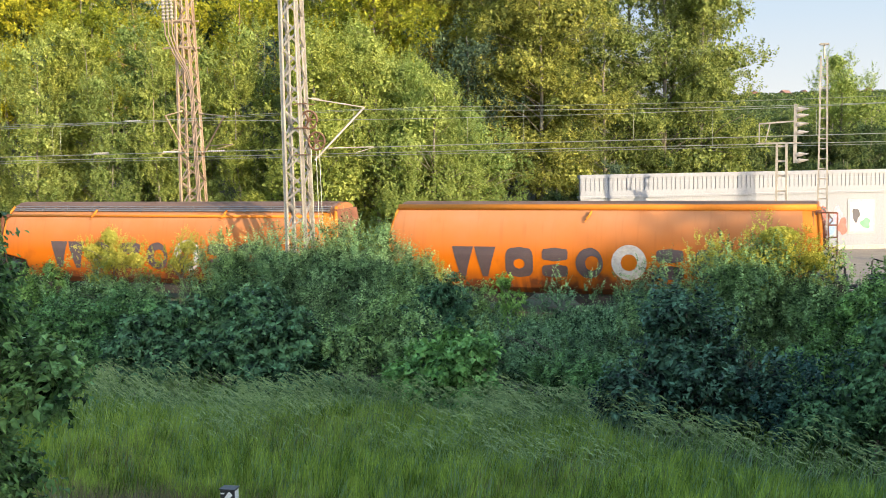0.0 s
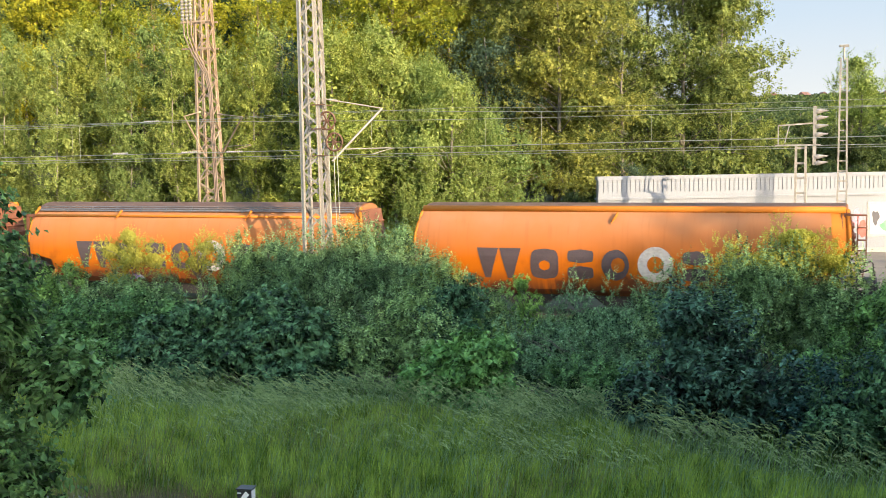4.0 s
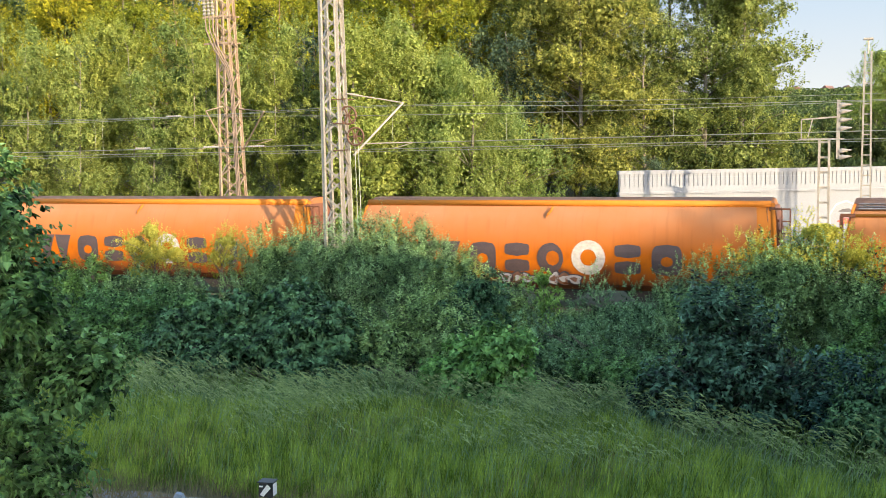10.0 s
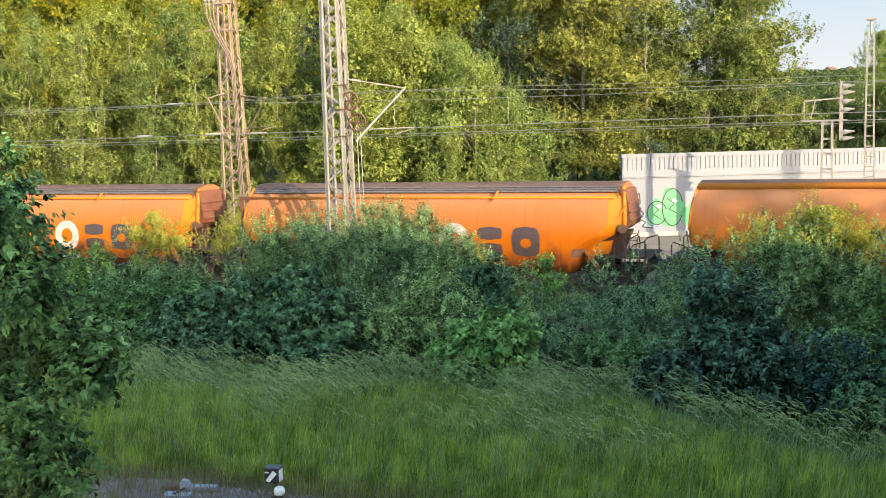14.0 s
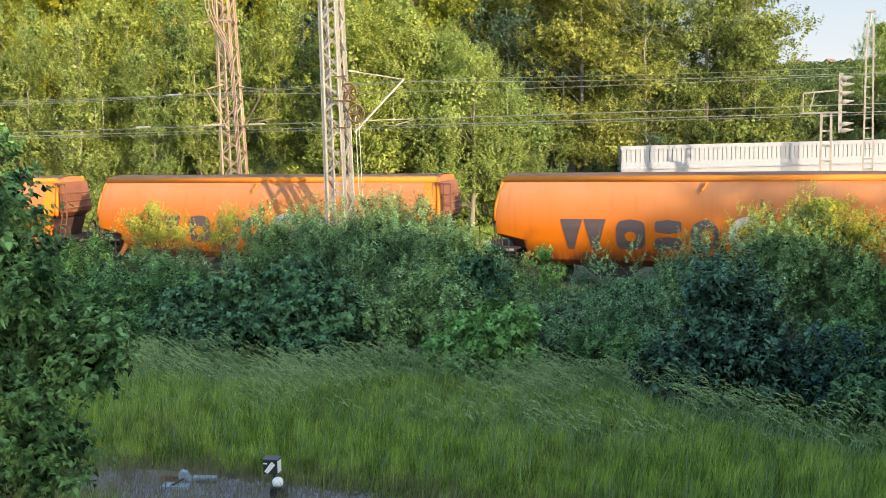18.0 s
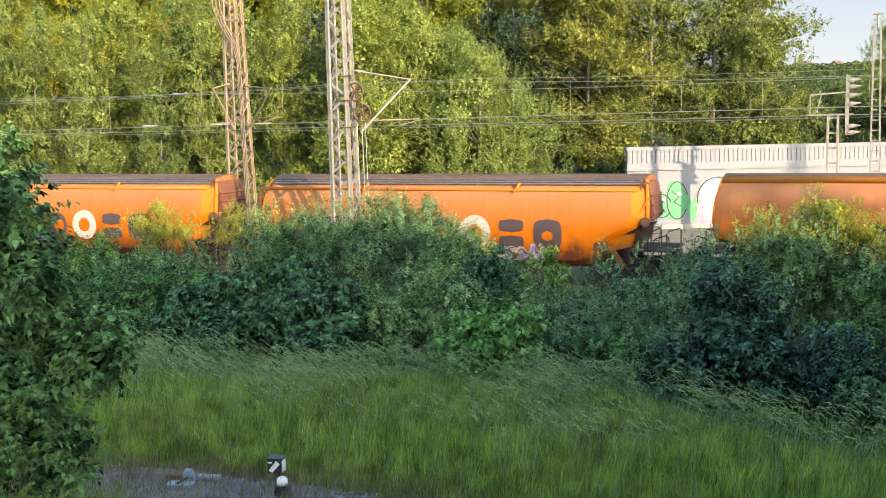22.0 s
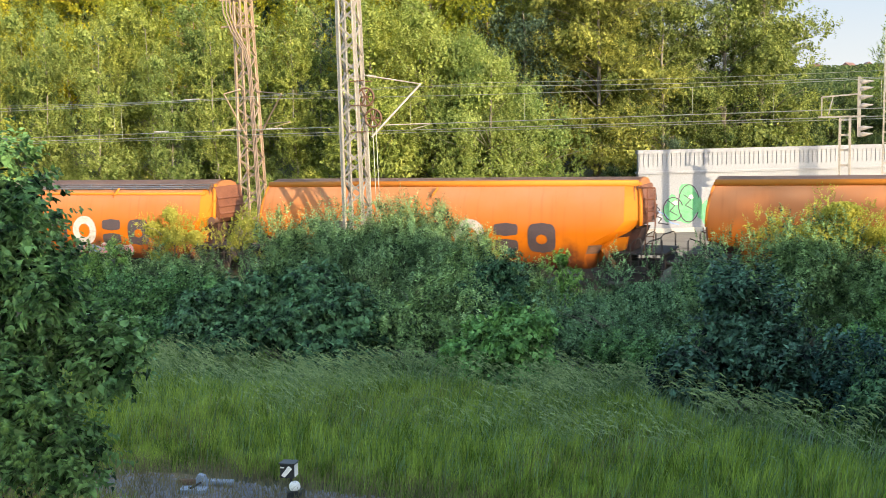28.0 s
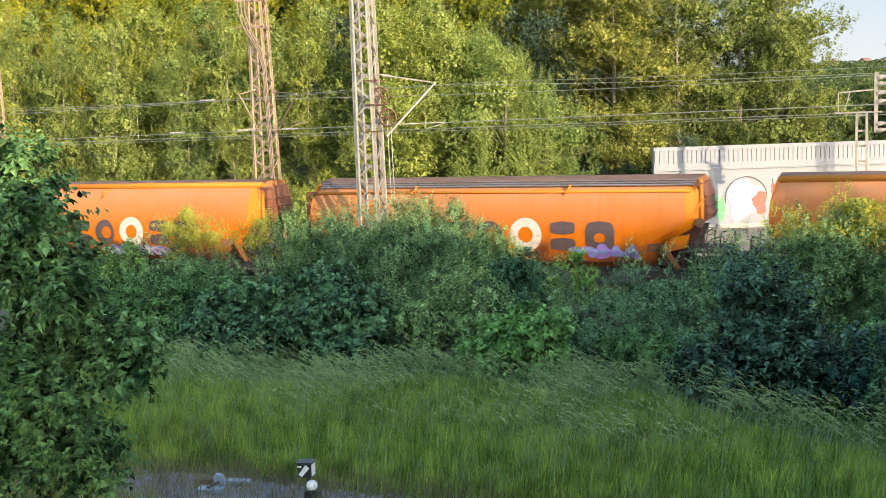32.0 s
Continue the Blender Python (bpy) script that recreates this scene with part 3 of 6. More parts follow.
def make_wagon(kind):
    w = thing("hopper_wagon", pose(0, 41.8, 0), "dusty orange grain hopper wagon with %s" % ("smooth rolled roof edge" if kind == "A" else "grey roof cover and rods"), "wagon", "wagons of the goods train")
    v, f = tank_mesh(SIDE_A if kind == "A" else SIDE_B)
    tank = part("tank", mesh_of("tank", v, f, ORANGE, True), None, w)
    tank.data.set_sharp_from_angle(angle=radians(24))
    tank.data.materials.append(RUST)
    tank.data.materials.append(ORANGE_TRIM)
    tank.data.materials.append(END_BROWN)
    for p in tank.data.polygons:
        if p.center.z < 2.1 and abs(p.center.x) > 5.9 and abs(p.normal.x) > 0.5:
            # rust brown on the undercut slopes also stands in for their shadow
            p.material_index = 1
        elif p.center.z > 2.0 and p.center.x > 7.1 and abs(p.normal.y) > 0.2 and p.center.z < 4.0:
            # brighter trim paint on the chamfer carries the sun's brightness there
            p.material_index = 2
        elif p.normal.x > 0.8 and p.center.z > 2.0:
            # end faces, picked by their facing: shade is part of this brown
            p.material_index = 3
    for s in (-1, 1):
        bm = bmesh.new()
        if kind == "A":
            tube(bm, [(-7.72, s * 0.9, 3.98), (7.66, s * 0.9, 3.98)], 0.125, 10)
            part("roof_edge_roll", bm, ORANGE_TRIM, w, "orange rolled roof edge", True)
        else:
            tube(bm, [(-7.88, s * 1.17, 3.62), (7.4, s * 1.17, 3.62)], 0.055, 8)
            part("edge_tube", bm, ORANGE_TRIM, w, smooth=True)
            for z, yy, r in ((3.84, 1.02, 0.038), (3.92, 0.95, 0.026), (4.0, 0.86, 0.02)):
                bm = bmesh.new()
                tube(bm, [(-7.6, s * yy, z), (7.5, s * yy, z)], r, 6)
                for i in range(13):
                    x = -7.4 + i * 14.8 / 12
                    bar(bm, (x, s * (yy - 0.12), z - 0.1), (x, s * yy, z), 0.05, 0.05)
                part("roof_rod", bm, RAIL_STEEL, w, "galvanised rod")
    bm = bmesh.new()
    cs = [(0.96, 3.80), (0.76, 4.03), (0.43, 4.14), (0, 4.17), (-0.43, 4.14), (-0.76, 4.03), (-0.96, 3.80)] if kind == "B" else [(0.8, 4.05), (0.43, 4.15), (0, 4.18), (-0.43, 4.15), (-0.8, 4.05)]
    ring = [[bm.verts.new((x, y, z)) for y, z in cs] for x in np.linspace(-7.7, 7.66, 9)]
    for a, b in zip(ring, ring[1:]):
        for k in range(len(cs) - 1):
            bm.faces.new((a[k], a[k + 1], b[k + 1], b[k]))
    bmesh.ops.solidify(bm, geom=bm.faces[:], thickness=0.025)
    part("roof_cover", bm, COVER, w, "dusty grey-beige roof cover")
    # lifting hooks and small fittings on the flank
    for x in (-0.15,) if kind == "A" else (-3.3, 2.95):
        bm = bmesh.new()
        tube(bm, [(x, -1.08, 3.86), (x - 0.05, -1.2, 3.72), (x - 0.16, -1.24, 3.58), (x - 0.2, -1.26, 3.48)], 0.045, 6)
        part("hook", bm, ORANGE_TRIM, w)
    for s in (-1, 1):
        # end wall: tapered, rust-brown with its shade in the colour, with stiffeners
        bm = bmesh.new()
        if s > 0:
            prism(bm, [(7.6, 3.9), (7.8, 3.9), (7.9, 3.35), (7.99, 2.72), (7.96, 2.56), (7.6, 2.34)], -0.98, 0.98)
        else:
            prism(bm, [(-7.6, 3.6), (-7.84, 3.6), (-7.86, 2.5), (-7.6, 2.4)], -0.95, 0.95)
        for z in (2.75, 3.05, 3.4):
            tube(bm, [(s * (8.0 - 0.14 * (z - 2.7)), -1.0, z), (s * (8.0 - 0.14 * (z - 2.7)), 1.0, z)], 0.05, 6)
        part("end_panel", bm, END_BROWN, w, "rust-brown end panel with stiffeners, shade in its colour")
        # corner post along the flank's end
        bm = bmesh.new()
        zz = [2.45, 2.7, 3.05, 3.42, 3.75, 3.98]
        kf = 0.81 if s > 0 else 0.93
        rim = [(s * (end_x(z, s) - 0.03), -float(np.interp(z, [c[1] for c in SIDE_A], [c[0] for c in SIDE_A])) * (kf + (1 - kf) * max(0.0, min(1.0, (z - 3.3) / 0.6)) * 0.75), z) for z in zz]
        tube(bm, rim, 0.085 if s > 0 else 0.05, 6)
        part("corner_post", bm, ORANGE_TRIM, w, smooth=True)
        if s > 0:
            # groove between the flank's end panel and the corner
            bm = bmesh.new()
            tube(bm, [(x - 0.2, y - 0.05, z) for x, y, z in rim[1:]], 0.022, 5)
            part("seam", bm, RUST, w)
        # hopper wall set back behind the cut-away flank, orange slope plate above it
        bm = bmesh.new()
        prism(bm, [(s * 6.1, 0.85), (s * 7.2, 0.95), (s * 7.75, 2.3), (s * 6.1, 2.3)], -0.85, 0.85)
        # hopper end in a darker brown than the end panel
        part("hopper_end", bm, DARK_BROWN, w, "dark brown sloping hopper end")
        bm = bmesh.new()
        prism(bm, [(s * 6.4, 1.92), (s * 7.3, 2.02), (s * 7.2, 1.55), (s * 6.6, 1.4)], -1.12, 1.12)
        part("slope_plate", bm, ORANGE_TRIM, w)
        if kind == "B" and s > 0:
            bm = bmesh.new()
            tube(bm, [(7.72, -0.8, 2.5), (7.74, -1.22, 2.48)], [0.15, 0.14], 12)
            tube(bm, [(7.74, -1.22, 2.48), (7.74, -1.3, 2.48)], 0.17, 12)
            part("nozzle", bm, RUST, w, "rusty round nozzle")
            bm = bmesh.new()
            bar(bm, (7.5, -1.26, 2.75), (7.86, -1.1, 3.35), 0.07, 0.05)
            part("brace", bm, ORANGE_TRIM, w)
        if kind == "B" and s < 0:
            # hooked frame before the tank's leading edge
            bm = bmesh.new()
            bar(bm, (-7.7, -1.17, 3.62), (-8.18, -1.17, 3.62), 0.12, 0.12)
            bar(bm, (-8.14, -1.17, 3.62), (-8.14, -1.17, 2.3), 0.13, 0.1)
            bar(bm, (-7.86, -1.17, 3.6), (-8.02, -1.17, 2.4), 0.05, 0.06)
            part("end_frame", bm, END_BROWN, w, "rust-brown hooked frame")
        # sloping end struts below the tank
        for yy in (-1.25, 1.25):
            bm = bmesh.new()
            bar(bm, (s * 6.42, yy, 1.6), (s * 6.98, yy, 0.8), 0.16, 0.1)
            part("strut", bm, ORANGE_TRIM, w)
        # platform with grating, hand rails and ladder
        bm = bmesh.new()
        box(bm, *sorted((s * 7.0, s * 8.72)), -1.35, 1.35, 1.4, 1.47)
        box(bm, *sorted((s * 8.4, s * 8.68)), -1.3, 1.3, 0.85, 1.24)
        part("platform", bm, FRAME_STEEL, w)
        for yy in (-1.36, 1.36):
            bm = bmesh.new()
            for z in (1.16, 0.82):
                box(bm, *sorted((s * 7.1, s * 8.66)), yy - 0.015, yy + 0.015, z - 0.018, z + 0.018)
            for i in range(6):
                box(bm, *sorted((s * (7.15 + i * 0.29), s * (7.175 + i * 0.29))), yy - 0.02, yy + 0.02, 0.7, 1.4)
            part("side_grating", bm, FRAME_STEEL, w)
            for xa, xb in ((7.45, 7.85), (8.05, 8.6)):
                bm = bmesh.new()
                tube(bm, [(s * xa, yy, 0.68), (s * xa, yy, 1.78), (s * (xa + 0.1), yy, 1.9), (s * (xb - 0.06), yy, 2.02), (s * xb, yy, 1.93), (s * xb, yy, 0.68)], 0.026, 6)
                part("hand_rail", bm, FRAME_STEEL, w, "thin dark hoop rail")
        xa, xb, top = (8.04, 8.32, 3.82) if s > 0 else (7.86, 8.1, 2.3)
        if kind == "A" and s > 0:
            bm = bmesh.new()
            for x in (xa, xb):
                bar(bm, (x, -1.16, 2.4), (x, -1.16, top), 0.045, 0.05)
            for z in (2.62, 2.98, 3.4, top):
                bar(bm, (xa, -1.16, z), (xb, -1.16, z), 0.05, 0.06)
            bar(bm, (7.7, -1.0, top), (xb, -1.16, top), 0.06, 0.06)
            part("ladder_cage", bm, END_BROWN, w, "brown-orange ladder cage")
        bm = bmesh.new()
        for x in (xa, xb):
            tube(bm, [(s * x, -1.16, 2.42), (s * (x - 0.14), -1.25, 1.46)], 0.022, 6)
        for i in range(4):
            u = (i + 0.5) / 4
            tube(bm, [(s * (xa - 0.14 * u), -1.16 - 0.09 * u, 2.42 - 0.96 * u), (s * (xb - 0.14 * u), -1.16 - 0.09 * u, 2.42 - 0.96 * u)], 0.014, 5)
        part("ladder", bm, RUST, w)
        for yy in (-0.875, 0.875):
            bm = bmesh.new()
            tube(bm, [(s * 8.68, yy, 1.06), (s * 8.98, yy, 1.06)], 0.09, 10)
            tube(bm, [(s * 8.98, yy, 1.06), (s * 9.04, yy, 1.06)], 0.22, 14)
            part("buffer", bm, WHEEL, w)
        bm = bmesh.new()
        tube(bm, [(s * 8.63, 0, 1.0), (s * 9.13, 0, 0.95)], 0.07, 8)
        part("coupling", bm, RUST, w)
        # bogie
        bm = bmesh.new()
        for yy in (-1.02, 1.02):
            prism(bm, [(s * 6.8 - 1.25, 0.45), (s * 6.8 - 0.6, 0.38), (s * 6.8 + 0.6, 0.38), (s * 6.8 + 1.25, 0.45), (s * 6.8 + 1.2, 0.66), (s * 6.8, 0.78), (s * 6.8 - 1.2, 0.66)], yy - 0.07, yy + 0.07)
        box(bm, s * 6.8 - 0.2, s * 6.8 + 0.2, -1.1, 1.1, 0.5, 0.85)
        bg_ = part("bogie", bm, FRAME_STEEL, w)
        for dx in (-0.9, 0.9):
            for yy in (-0.75, 0.75):
                bm = bmesh.new()
                tube(bm, [(s * 6.8 + dx, yy - 0.065, 0.46), (s * 6.8 + dx, yy + 0.065, 0.46)], 0.46, 20)
                tube(bm, [(s * 6.8 + dx, yy - 0.1 * (1 if yy < 0 else -1), 0.46), (s * 6.8 + dx, yy, 0.46)], 0.12, 10)
                part("wheel", bm, WHEEL, bg_, smooth=False)
    bm = bmesh.new()
    box(bm, -8.5, 8.5, -0.3, 0.3, 0.78, 1.1)
    part("sill", bm, FRAME_STEEL, w)
    for x in (-3.6, 0.0, 3.6):
        bm = bmesh.new()
        prism(bm, [(x - 1.2, 0.78), (x + 1.2, 0.78), (x + 0.6, 0.36), (x - 0.6, 0.36)], -0.8, 0.8)
        part("discharge_chute", bm, FRAME_STEEL, w)
    for name, me in mark_meshes_cache:
        part(name, me, None, w, "white painted ring" if name == "white_ring" else "dark grey painted mark")
    return w


mark_meshes_cache = mark_meshes()
# kinds of the wagons in running order; the first stands one pitch before the one that leaves first
KINDS = "ABABABAABBAAABBABBAAABAA"
# travel of the train in metres at each full second
TRAVEL = [6.77, 15.54, 24.7, 33.42, 42.72, 52.15, 61.71, 71.13, 80.92, 90.27, 100.33, 110.56, 120.66, 131.15, 141.95, 152.66, 163.53, 174.55, 185.42, 196.53,
    208.07, 219.78, 231.93, 243.88, 256.07, 268.1, 280.28, 292.62, 305.11, 318.03, 331.59, 344.59, 357.88]


def paint_patch(w, x, z, wx, wz, seed, cols):
    """Sprayed paint on the flank: bulging overlapping fields with dark edges, no letters."""
    rng = np.random.default_rng(seed)
    n = max(3, int(wx / 0.42))
    for i in range(n):
        cx = x - wx / 2 + (i + 0.5) * wx / n + rng.normal() * 0.04
        rx, rz = wx / n * rng.uniform(0.5, 0.8), wz / 2 * rng.uniform(0.7, 1.1)
        tilt = rng.normal() * 0.3
        for k, (grow, lift) in enumerate(((1.0, 0.018), (0.8, 0.024), (0.4, 0.030))):
            mat = SPRAY[cols[0]] if k == 0 else SPRAY[cols[1 + (i + k) % (len(cols) - 1)]]
            vs = []
            for j in range(14):
                a = j * math.tau / 14
                r = grow * (1 + 0.22 * math.sin(3 * a + i) + 0.1 * math.sin(5 * a + seed))
                px, pz = rx * r * math.cos(a), rz * r * math.sin(a)
                vs.append((cx + px + tilt * pz, 0, min(2.3, max(0.95, z + pz))))
            vs = [(cx, 0, z)] + vs
            part("sprayed_paint", mesh_of("sprayed_paint", on_tank(vs, lift), [(0, 1 + j, 1 + (j + 1) % 14) for j in range(14)], mat), None, w)


SPRAY = {c: plain("spray_" + c, a, b, 0.5, 0, 4) for c, a, b in (
    ("white", (0.34, 0.31, 0.3), (0.46, 0.43, 0.42)), ("black", (0.02, 0.02, 0.03), (0.05, 0.045, 0.06)), ("violet", (0.13, 0.07, 0.3), (0.28, 0.18, 0.5)),
    ("blue", (0.07, 0.14, 0.35), (0.2, 0.3, 0.5)), ("pink", (0.5, 0.14, 0.2), (0.65, 0.3, 0.35)), ("green", (0.05, 0.27, 0.1), (0.12, 0.38, 0.18)),
    ("red", (0.4, 0.04, 0.03), (0.55, 0.1, 0.07)), ("brown", (0.12, 0.06, 0.04), (0.2, 0.1, 0.07)), ("grey", (0.3, 0.3, 0.34), (0.42, 0.42, 0.45)))}
PATCHES = {2: (-2.6, 1.05, 0.9, 0.4, ("black", "violet", "grey")), 4: (-0.5, 1.3, 2.4, 0.75, ("black", "violet", "pink", "grey")), 6: (-0.5, 1.2, 3.2, 0.6, ("black", "brown", "grey")),
           10: (3.7, 1.15, 1.8, 0.5, ("black", "brown", "red", "grey")), 12: (-0.8, 1.3, 1.3, 0.75, ("black", "grey", "violet")), 13: (3.3, 1.15, 2.2, 0.8, ("white", "brown", "violet", "white")),
           14: (-0.8, 1.35, 1.8, 0.6, ("brown", "black", "brown")), 15: (3.9, 1.2, 2.7, 0.6, ("brown", "green", "brown", "brown")), 16: (2.3, 1.2, 3.0, 0.5, ("white", "blue", "pink", "white")),
           17: (0.6, 1.2, 1.6, 0.5, ("blue", "violet", "blue")), 18: (2.6, 1.35, 7.4, 1.0, ("black", "white", "blue", "grey")), 19: (1.5, 1.2, 3.4, 0.5, ("blue", "grey", "white", "violet")),
           20: (4.4, 1.4, 2.5, 0.6, ("violet", "blue", "violet")), 7: (1.0, 1.05, 1.6, 0.35, ("blue", "black", "grey"))}


def train():
    first = {}
    wagons = []
    for i, kind in enumerate(KINDS):
        k = i - 1
        if kind not in first:
            first[kind] = make_wagon(kind)
            w = first[kind]
        else:
            w = copy_thing(first[kind], pose(k * PITCH, 41.8, 0))
        wagons.append((k, w))
    for k, w in wagons:
        if k in PATCHES:
            paint_patch(w, PATCHES[k][0] - 0.1, *PATCHES[k][1:4], k, PATCHES[k][4])
    return wagons


# ---- masts and wires ----
def lattice_mast(name, label, x, y, h, wb, wt, mat, leg=0.09, step=0.62, lean=0.0):
    m = thing(name, pose(x, y, -0.25, 0, lean, 0), label, "mast")
    depth = 0.75
    for sx in (-1, 1):
        for sy in (-1, 1):
            bm = bmesh.new()
            a, b = (sx * wb / 2, sy * wb / 2 * depth, 0), (sx * wt / 2, sy * wt / 2 * depth, h)
            bar(bm, a, b, leg, leg * 0.25)
            bar(bm, (a[0] - sx * leg / 2, a[1], 0), (b[0] - sx * leg / 2, b[1], h), leg * 0.25, leg)
            part("leg", bm, mat, m)
    n = int(h / step)
    for face in range(4):
        for i in range(n):
            z0, z1 = i * h / n, (i + 1) * h / n
            w0, w1 = wb + (wt - wb) * z0 / h, wb + (wt - wb) * z1 / h
            s = 1 if (i + face) % 2 else -1
            bm = bmesh.new()
            if face < 2:
                yy = (-1 if face == 0 else 1) * depth / 2
                bar(bm, (s * w0 / 2, yy * w0, z0), (-s * w1 / 2, yy * w1, z1), 0.075, 0.015)
            else:
                xx = (-1 if face == 2 else 1) / 2
                bar(bm, (xx * w0, s * w0 / 2 * depth, z0), (xx * w1, -s * w1 / 2 * depth, z1), 0.075, 0.015)
            part("brace", bm, mat, m)
    bm = bmesh.new()
    box(bm, -wb * 0.7, wb * 0.7, -wb * 0.6, wb * 0.6, -0.5, 0.15, 0.03)
    part("foundation", bm, CONCRETE, m)
    return m


def spoked_wheel(parent, x, z, r, y):
    bm = bmesh.new()
    tube(bm, [(x + r * math.cos(a), y, z + r * math.sin(a)) for a in np.linspace(0, math.tau, 25)[:-1]], 0.04, 6, True)
    wheel = part("tension_wheel", bm, RUST, parent, "rust-stained spoked tension wheel")
    for k in range(6):
        a = k * math.tau / 6
        bm = bmesh.new()
        bar(bm, (x, y, z), (x + r * math.cos(a), y, z + r * math.sin(a)), 0.05, 0.03)
        part("spoke", bm, RUST, wheel)
    bm = bmesh.new()
    tube(bm, [(x, y - 0.08, z), (x, y + 0.08, z)], 0.07, 10)
    part("hub", bm, RUST, wheel)


def insulator(bm, a, b, r=0.06, n=6):
    a, b = Vector(a), Vector(b)
    pts, rad = [], []
    for i in range(2 * n + 1):
        pts.append(a.lerp(b, i / (2 * n)))
        rad.append(r if i % 2 else r * 0.45)
    tube(bm, pts, rad, 8)


def cantilever(parent, x0, y0, ztop, zlow, reach_x, reach_y, mat):
    """Bracket that carries the contact line: top tube, slanting tube, steady arm."""
    tip = Vector((x0 + reach_x, y0 + reach_y, ztop - 0.3))
    for name, a, b, r in (("top_tube", (x0, y0, ztop), tip, 0.025), ("slanting_tube", (x0 + 0.15, y0 + 0.1, zlow), tip, 0.042)):
        bm = bmesh.new()
        tube(bm, [a, b], r, 6)
        insulator(bm, Vector(a).lerp(Vector(b), 0.06), Vector(a).lerp(Vector(b), 0.2))
        part(name, bm, mat, parent)
    bm = bmesh.new()
    mid = Vector((x0 + 0.15, y0 + 0.1, zlow)).lerp(tip, 0.22)
    tube(bm, [mid, (tip.x + 0.25, tip.y + 0.2, mid.z + 0.02)], 0.02, 6)
    tube(bm, [(tip.x + 0.3, tip.y + 0.2, mid.z), (tip.x - 0.35, tip.y - 0.2, mid.z - 0.2)], 0.015, 5)
    part("steady_arm", bm, mat, parent)


def masts():
    m = lattice_mast("catenary_mast", "tall pale galvanised lattice mast beside the track", -19.05, 38.9, 13.2, 0.86, 0.66, MAST, 0.13, 0.55, -0.7)
    spoked_wheel(m, 0.62, 7.62, 0.33, -0.1)
    spoked_wheel(m, 0.9, 6.82, 0.33, -0.1)
    cantilever(m, 0.45, 0.2, 8.45, 6.1, 1.05, 3.0, MAST)
    for x in (0.66, 0.86, 1.0):
        bm = bmesh.new()
        tube(bm, [(x, -0.1, 6.7), (x + 0.03, -0.1, 2.2)], 0.014, 5)
        part("tension_rope", bm, WIRE, m)
    bm = bmesh.new()
    for i in range(9):
        tube(bm, [(0.88, -0.1, 1.0 + i * 0.14), (0.88, -0.1, 1.12 + i * 0.14)], 0.17, 12)
    part("tension_weight", bm, CONCRETE, m)
    for z in (6.3, 7.3, 8.2):
        for yy in (-0.38, 0.3):
            part("bracket", box(bmesh.new(), 0.1, 0.7, yy, yy + 0.04, z, z + 0.04), RUST, m)

    m = lattice_mast("catenary_mast", "tall rust-stained lattice mast with cable insulators behind the track", -29.9, 49.3, 14.6, 1.15, 0.66, MAST_RUSTY, 0.12, 0.62, -1.0)
    for z in (12.9, 11.6):
        for yy in (-0.42, 0.32):
            part("bracket", box(bmesh.new(), -1.05, 0.55, yy, yy + 0.1, z, z + 0.08), MAST_RUSTY, m)
    for dx in (-0.95, -0.72, -0.5):
        bm = bmesh.new()
        insulator(bm, (dx, -0.36, 13.0), (dx, -0.36, 14.2), 0.11, 7)
        part("insulator", bm, INSULATOR, m)
    for k in range(3):
        bm = bmesh.new()
        tube(bm, [(-0.9 + k * 0.22, -0.4, 13.0), (-0.85 + k * 0.2, -0.45, 12.3), (-0.45 + k * 0.15, -0.48, 11.4), (0.2 + k * 0.1, -0.5, 10.4), (0.42 + k * 0.08, -0.5, 9.5), (0.5 + k * 0.08, -0.5, 5), (0.55 + k * 0.08, -0.5, 0.3)], 0.035, 6)
        part("cable", bm, CABLE, m)
    cantilever(m, 0.6, -0.2, 8.4, 6.4, 2.7, -2.2, MAST_RUSTY)
    cantilever(m, -0.25, -0.2, 8.55, 6.15, 0.4, -2.2, MAST_RUSTY)

    m = lattice_mast("catenary_mast", "rust-stained lattice mast at the edge of the wood", -47.45, 49.3, 13.4, 1.05, 0.6, MAST_RUSTY, 0.11, 0.62, 0)
    cantilever(m, 0.45, -0.2, 8.6, 6.6, 1.3, -2.4, MAST_RUSTY)
    bm = bmesh.new()
    box(bm, -0.9, 0.5, -0.38, -0.3, 11.8, 11.9)
    part("bracket", bm, MAST_RUSTY, m)

    # slim ladder mast with a lamp head
    m = thing("floodlight_mast", scaled(-0.31, 56.8, -0.3, 1.014, 0), "slim tall ladder mast with a small lamp head", "mast")
    for s in (-1, 1):
        bm = bmesh.new()
        bar(bm, (s * 0.24, 0, 0), (s * 0.14, 0, 10.4), 0.08, 0.14)
        part("leg", bm, MAST, m)
    for i in range(21):
        bm = bmesh.new()
        wv = 0.24 - 0.1 * i / 21
        bar(bm, (-wv, 0, 0.5 + i * 0.47), (wv, 0, 0.5 + i * 0.47), 0.06, 0.03)
        part("rung", bm, MAST, m)
    bm = bmesh.new()
    tube(bm, [(0, 0, 10.3), (0, 0, 10.95)], 0.035, 8)
    box(bm, -0.22, 0.22, -0.12, 0.12, 10.92, 11.02, 0.02)
    part("lamp_head", bm, MAST, m)

    # short ladder post with an outrigger and insulators
    m = thing("feeder_post", scaled(-2.30, 59.6, -0.58, 1.045, 0), "short ladder post with outrigger and stacked insulators", "mast")
    for s in (-1, 1):
        bm = bmesh.new()
        bar(bm, (s * 0.25, 0, 0), (s * 0.22, 0, 6.5), 0.11, 0.18)
        part("leg", bm, MAST, m)
    for i in range(9):
        bm = bmesh.new()
